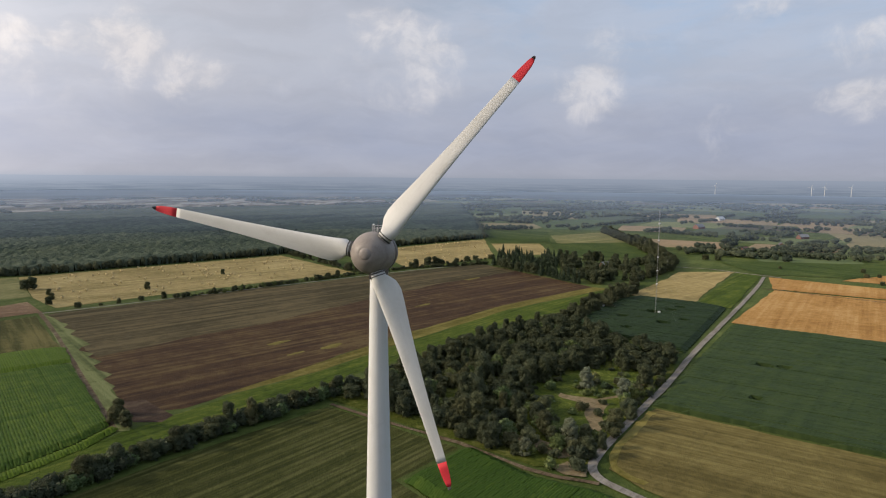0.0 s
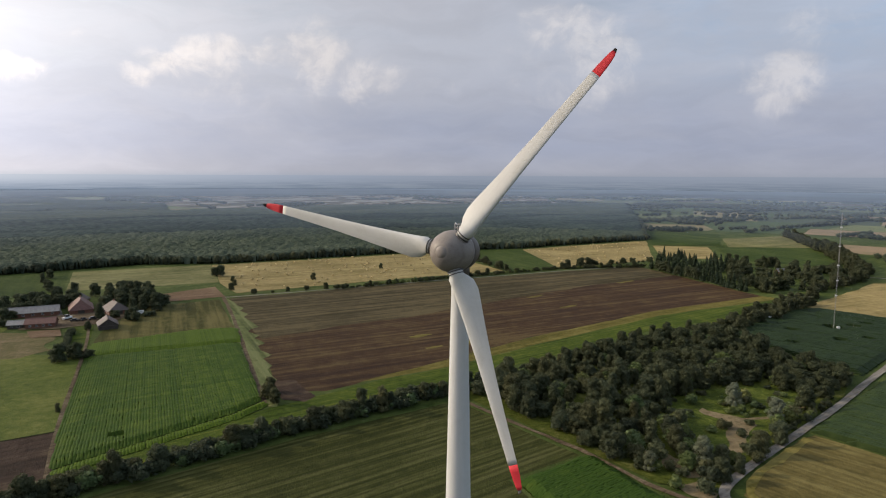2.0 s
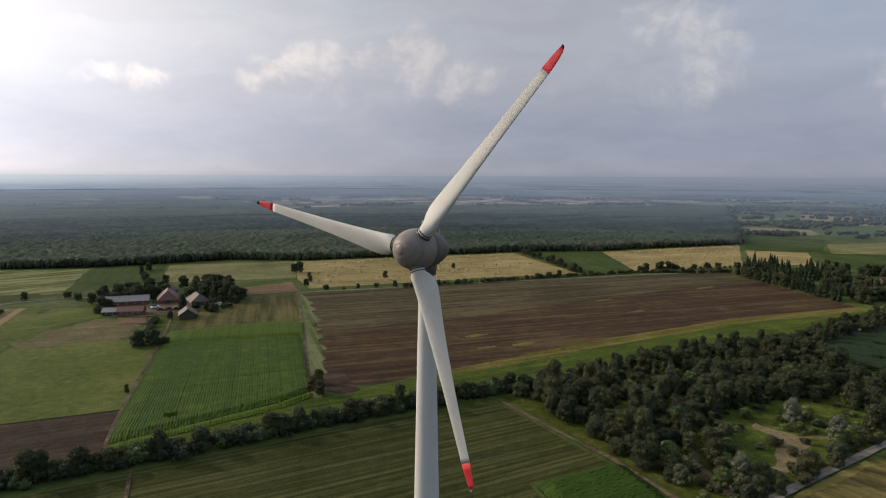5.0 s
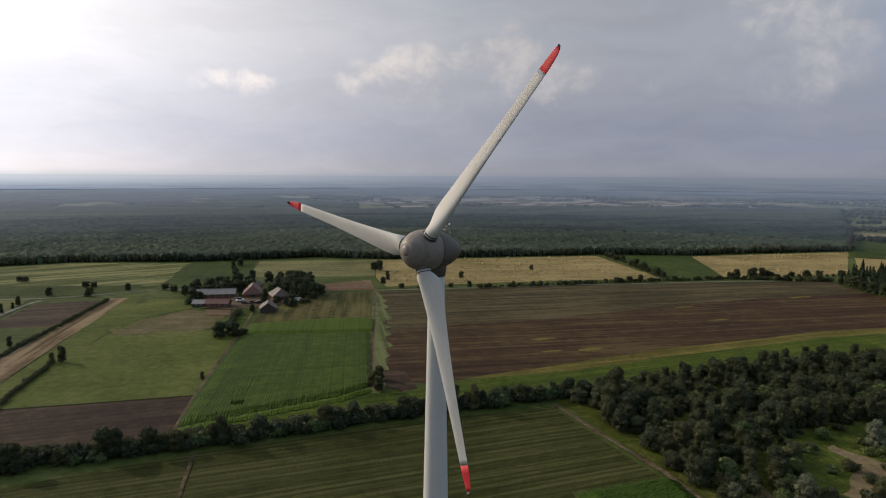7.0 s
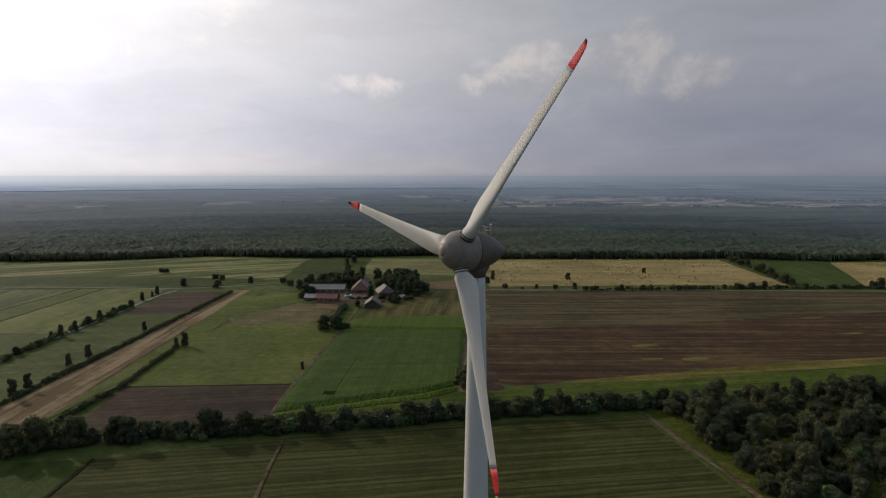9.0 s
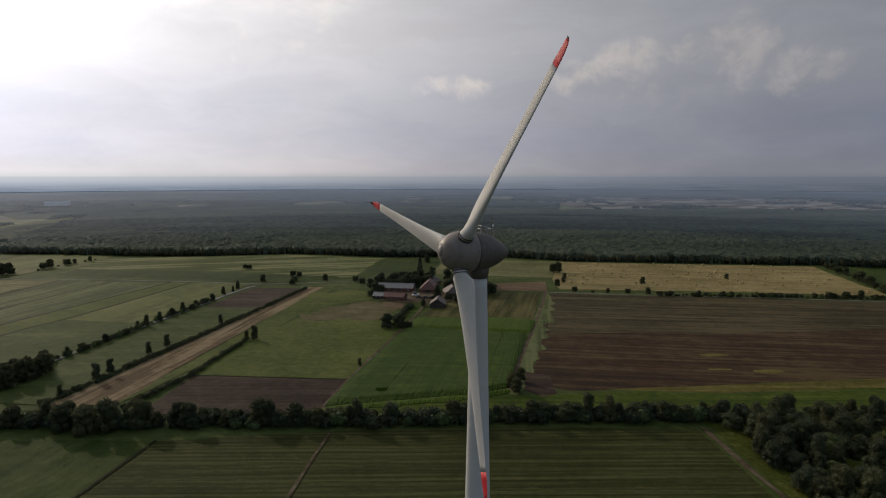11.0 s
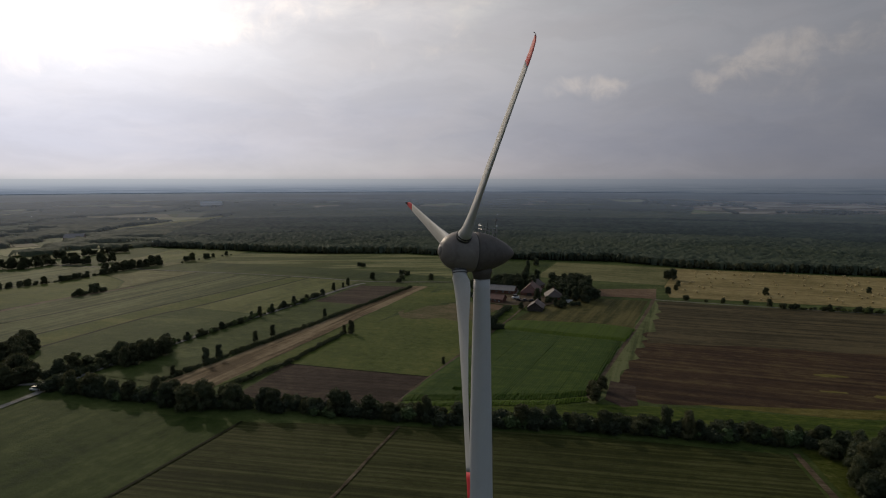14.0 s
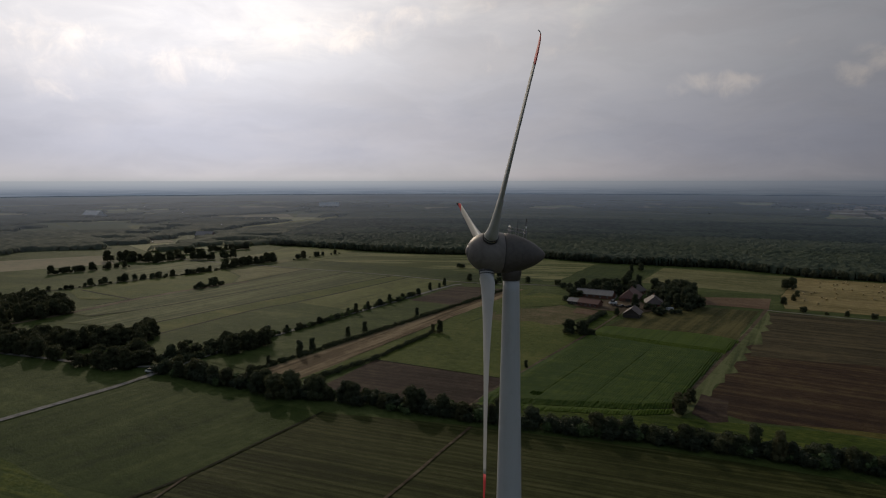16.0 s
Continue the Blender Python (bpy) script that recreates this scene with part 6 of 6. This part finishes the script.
hz = N.mix(N.ramp(N.node("ShaderNodeSeparateXYZ", {0: gp}).outputs[2], 9.5, 12.0), (0.035, 0.050, 0.045), hz)      # ground-dark foot, so the glow doesn't show through the haze sheet
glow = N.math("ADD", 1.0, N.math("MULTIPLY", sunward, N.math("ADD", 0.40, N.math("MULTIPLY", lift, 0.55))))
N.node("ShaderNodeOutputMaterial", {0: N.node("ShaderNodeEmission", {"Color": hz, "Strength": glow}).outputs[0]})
m.cycles.emission_sampling = "NONE"
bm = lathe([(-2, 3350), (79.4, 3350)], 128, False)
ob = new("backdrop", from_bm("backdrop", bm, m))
tagged(ob, "glowing backdrop painted as hazy blue-grey land at the horizon", "backdrop", kind="structure")

# ---------------------------------------------------------------- the farm
def house(x, y, angle, length, width, eaves, ridge, roof, wall, label, hip=0.0, windows=3, door=True, chimney=True):
    """A farm building with walls, a pitched or half-hipped roof, doors and windows."""
    base = thing("farm_building", label, "building", pose(x, y, 0.02, 0, 0, angle))
    l, w = length / 2, width / 2
    bm = bmesh.new()
    lo = [bm.verts.new(p) for p in ((-l, -w, 0), (l, -w, 0), (l, w, 0), (-l, w, 0))]
    hi = [bm.verts.new(p) for p in ((-l, -w, eaves), (l, -w, eaves), (l, w, eaves), (-l, w, eaves))]
    for i in range(4):
        bm.faces.new((lo[i], lo[(i + 1) % 4], hi[(i + 1) % 4], hi[i]))
    if hip < 0.3:
        for sx, a, b in ((-1, 3, 0), (1, 1, 2)):
            bm.faces.new((hi[a], hi[b], bm.verts.new((sx * l, 0, ridge - 0.15))))
    part("wall", bm, wall, base)
    k, o = hip * width * 0.5, 0.5
    bm = bmesh.new()
    drop = (ridge - eaves) / w * o
    ends = [(-l - o, -w - o, eaves - drop), (l + o, -w - o, eaves - drop), (l + o, w + o, eaves - drop), (-l - o, w + o, eaves - drop)]
    top = [(-l - o + (k if k else 0), 0, ridge), (l + o - (k if k else 0), 0, ridge)]
    for dz in (0.0, 0.22):
        e = [bm.verts.new((p[0], p[1], p[2] + dz)) for p in ends]
        t = [bm.verts.new((p[0], p[1], p[2] + dz)) for p in top]
        bm.faces.new((e[0], e[1], t[1], t[0]))
        bm.faces.new((e[2], e[3], t[0], t[1]))
        if k:
            bm.faces.new((e[1], e[2], t[1]))
            bm.faces.new((e[3], e[0], t[0]))
        if dz == 0.0:
            first = e
        else:
            for i in range(4):
                bm.faces.new((first[i], first[(i + 1) % 4], e[(i + 1) % 4], e[i]))
    part("roof", bm, roof, base)
    part("ridge_cap", rod(bmesh.new(), (top[0][0], 0, ridge + 0.22), (top[1][0], 0, ridge + 0.22), 0.18, n=8), roof, base)
    for i in range(windows):
        px = -l + length * (i + 0.7) / (windows + 0.4)
        for side in (-1, 1):
            win = part("window", box(bmesh.new(), px - 0.6, side * w - 0.06, eaves * 0.35, px + 0.6, side * w + 0.06, eaves * 0.75, 0.02), MASTWHITE, base, "white window frame")
            part("pane", box(bmesh.new(), px - 0.5, side * (w + 0.05) - 0.03, eaves * 0.39, px + 0.5, side * (w + 0.05) + 0.03, eaves * 0.71), GLASSDARK, win, "dark window glass")
    if door:
        part("barn_door", box(bmesh.new(), -l - 0.08, -1.6, 0, -l + 0.05, 1.6, min(eaves, 3.2), 0.02), TIMBERWALL, base, "dark timber barn door")
    if chimney:
        part("chimney", box(bmesh.new(), l * 0.3 - 0.35, -0.35, ridge - 0.5, l * 0.3 + 0.35, 0.35, ridge + 1.1, 0.03), BRICKWALL, base, "brick chimney")
    return base


house(-240.7, 207.2, 26, 13.5, 7, 2.6, 4.8, ROOF_RED, BRICKWALL, "long low barn with a red roof", 0, 4, True, False)
house(-264.5, 230.5, 34, 25, 9, 2.7, 5.2, ROOF_GREY, BRICKWALL, "long cattle shed with a grey roof", 0, 5, True, False)
house(-247, 246, 128, 19, 12, 2.6, 7.8, ROOF_RED, BRICKWALL, "large brick farmhouse with a steep red hipped roof", 0.6, 5)
house(-224.4, 245, 140, 15, 11, 2.6, 6.6, ROOF_DARK, BRICKWALL, "brick farmhouse with a steep dark hipped roof", 0.6, 4)
house(-205.5, 210.5, 128, 11, 9, 2.4, 5.6, ROOF_DARK, TIMBERWALL, "dark timber barn with a steep roof", 0, 2, True, False)
house(-252, 203.5, 26, 7, 6, 2.2, 3.8, ROOF_GREY, TIMBERWALL, "small shed with a grey roof", 0, 2, True, False)
house(-262, 264, 110, 13, 9, 2.8, 6.2, ROOF_DARK, BRICKWALL, "brick outbuilding with a dark roof", 0.4, 3, True, False)
sheet("farm_yard", [(-262, 214), (-240, 246), (-212, 240), (-210, 222), (-228, 204), (-246, 198)], PATH, "trodden farm yard of pale earth", "yard", 1.5, 5)
sheet("silage_slab", [(-240, 196), (-226, 202), (-216, 190), (-228, 184)], PINK, "reddish paved yard before the barn", "yard", 0.5, 5)
for fx_, fy_, an, ln, ro, lb in ((430, 560, 20, 11, ROOF_RED, "distant brick house with a red roof"), (505, 600, 60, 12, ROOF_DARK, "distant house with a dark roof"), (610, 700, 10, 15, ROOF_GREY, "distant shed with a pale roof"),
                                 (560, 880, 30, 20, ROOF_GREY, "distant long barn with a pale roof"), (720, 1080, 30, 20, MASTWHITE, "distant white farm hall"), (222, 452, 30, 9, ROOF_GREY, "small pale house among the trees"),
                                 (-1820, 467, 70, 60, MASTWHITE, "distant white hall in the fields"), (-1560, -150, 40, 50, MASTWHITE, "distant white hall in the fields"), (-880, 30, 60, 24, ROOF_GREY, "distant barn with a pale roof")):
    house(fx_, fy_, an, ln, ln * 0.5, 3.5, 3.5 + ln * 0.2, ro, BRICKWALL if ro is not MASTWHITE else MASTWHITE, lb, 0, 2, False, False)

# ---------------------------------------------------------------- radio mast
mast = thing("radio_mast", "slender grey lattice radio mast standing in maize", "mast", pose(174.5, 258.5, 0.03))
MAST_H, leg = 62.0, 0.27
for k in range(6):
    z0, z1 = k * MAST_H / 6, (k + 1) * MAST_H / 6
    bm = bmesh.new()
    cs = [(leg * math.cos(a), leg * math.sin(a)) for a in (0.5, 2.594, 4.689)]
    for c in cs:
        rod(bm, (*c, z0), (*c, z1), 0.04, n=6)
    zz, i = z0, 0
    while zz < z1 - 0.5:
        step_z = min(zz + 0.95, z1)
        for j in range(3):
            a, b = cs[j], cs[(j + 1) % 3]
            rod(bm, (*(a if i % 2 else b), zz), (*(b if i % 2 else a), step_z), 0.02, n=4)
        zz, i = step_z, i + 1
    part("mast_section", bm, STEEL, mast, "grey lattice section")
for z in (18, 26, 34, 44, 54):
    bm = box(bmesh.new(), -0.55, -0.2, z, 0.55, 0.2, z + 0.7, 0.05)
    part("antenna", bm, MASTWHITE, mast, "white antenna panel")
bm = bmesh.new()
for k in range(3):
    a = 0.5 + k * 2.094
    for z in (30, 60):
        rod(bm, (0.4 * math.cos(a), 0.4 * math.sin(a), z), (26 * math.cos(a), 26 * math.sin(a), 0.1), 0.006, n=4)
part("guy_wires", bm, STEEL, mast, "thin steel guy wires")
part("mast_base", box(bmesh.new(), -1.3, -1.3, 0, 1.3, 1.3, 0.5, 0.05), CONCRETE, mast, "concrete base block")
part("equipment_cabinet", box(bmesh.new(), 1.6, -0.6, 0, 3.0, 0.6, 1.8, 0.05), MASTWHITE, mast, "white equipment cabinet")

# ---------------------------------------------------------------- vehicles
def vehicle(x, y, angle, size, paint, label, category, cabin=True):
    """A parked car, tractor or trailer: body, cabin and wheels."""
    l, w, h = size
    base = thing("parked_" + category, label, category, pose(x, y, 0.06 + LEVEL[0], 0, 0, angle), "vehicles on the farm")
    part("body", box(bmesh.new(), -l / 2, -w / 2, 0.32, l / 2, w / 2, 0.32 + h * 0.5, 0.12), paint, base)
    if cabin:
        part("cabin", box(bmesh.new(), -l * 0.28, -w * 0.44, 0.32 + h * 0.5, l * 0.22, w * 0.44, 0.32 + h, 0.15), GLASSDARK, base, "dark glazed cabin")
    else:
        part("cover", box(bmesh.new(), -l * 0.46, -w * 0.46, 0.32 + h * 0.5, l * 0.46, w * 0.46, 0.32 + h, 0.2), paint, base)
    for sx in (-0.32, 0.32):
        for sy in (-0.5, 0.5):
            part("wheel", rod(bmesh.new(), (l * sx, w * sy - 0.1, 0.33), (l * sx, w * sy + 0.1, 0.33), 0.33, n=14), BLACKTIP, base, "black tyre")


vehicle(-231.5, 220.0, 20, (4.3, 1.8, 1.3), DARKMETAL, "dark car parked on grass beside the farm", "car")
vehicle(-228.2, 222.4, 80, (4.2, 1.8, 1.3), DARKMETAL, "dark car parked on grass beside the farm", "car")
vehicle(-224.5, 225.0, 60, (4.4, 1.8, 1.4), GLASSDARK, "dark grey car parked on grass beside the farm", "car")
vehicle(-239.0, 224.0, 80, (5.2, 2.0, 2.2), MASTWHITE, "white van parked in the farm yard", "van")
vehicle(-207.0, 241.0, 40, (5.0, 2.0, 1.8), MASTWHITE, "pale trailer beside the farmhouse", "trailer", False)
vehicle(-206.0, -48.5, 52, (4.4, 1.8, 1.4), MASTWHITE, "white car standing on the concrete lane", "car")
vehicle(150, 278.2, 45, (4.6, 2.0, 1.6), MASTWHITE, "white trailer standing at the maize field's edge", "trailer", False)

# ---------------------------------------------------------------- straw bales
bm = bmesh.new()
bmesh.ops.create_cone(bm, cap_ends=True, segments=16, radius1=0.7, radius2=0.7, depth=1.25, matrix=Matrix.Rotation(radians(90), 4, "X"))
bmesh.ops.bevel(bm, geom=[e for e in bm.edges if e.calc_face_angle(0) > 1], offset=0.12, segments=2, affect="EDGES")
bale_me = from_bm("straw_bale", bm, BALE, False)
brng = random.Random(11)
placed = 0
for poly, count in (([(-255, 436), (-170, 496), (-80, 556), (-12, 444), (-110, 376), (-176, 322), (-204, 352)], 120), ([(16, 600), (160, 712), (134, 536), (48, 472)], 70)):
    xs, ys = [p[0] for p in poly], [p[1] for p in poly]
    n = 0
    while n < count:
        bx, by = brng.uniform(min(xs), max(xs)), brng.uniform(min(ys), max(ys))
        if inside(poly, bx, by):
            ob = new("straw_bale", bale_me)
            ob.matrix_basis = pose(bx, by, 0.85, 0, 0, brng.uniform(0, 180))
            tagged(ob, "round straw bale lying on yellow stubble", "bale", "straw bales in the stubble")
            n += 1

# ---------------------------------------------------------------- wind turbines far away
small = None
for bearing, dist, hub, turn in ((-39.1, 3250, 52, 20), (-40.0, 3270, 52, 70), (-41.8, 3200, 52, 50), (-44.2, 3160, 52, 95), (-32.0, 3300, 44, 30)):
    m = pose(-math.sin(radians(bearing)) * dist, math.cos(radians(bearing)) * dist, 0.0, 0, 0, bearing)
    if small is None:
        small = thing("distant_turbine", "white wind turbine far off in the haze", "wind turbine", m, "wind turbines at the horizon")
        part("tower", lathe([(0, 1.5), (hub, 0.8)], 12), TOWER, small)
        part("nacelle", box(bmesh.new(), -1.0, -2, hub - 0.8, 1.0, 3, hub + 1.0, 0.3), TOWER, small)
        for k in range(3):
            bl = Matrix.Translation((0, -2.3, hub)) @ Matrix.Rotation(radians(20 + 120 * k), 4, "Y")
            part("blade", lathe([(0.5, 0.3), (4, 0.45), (17, 0.12)], 8), TOWER, small, m=bl)
    else:
        copy_thing(small, m)
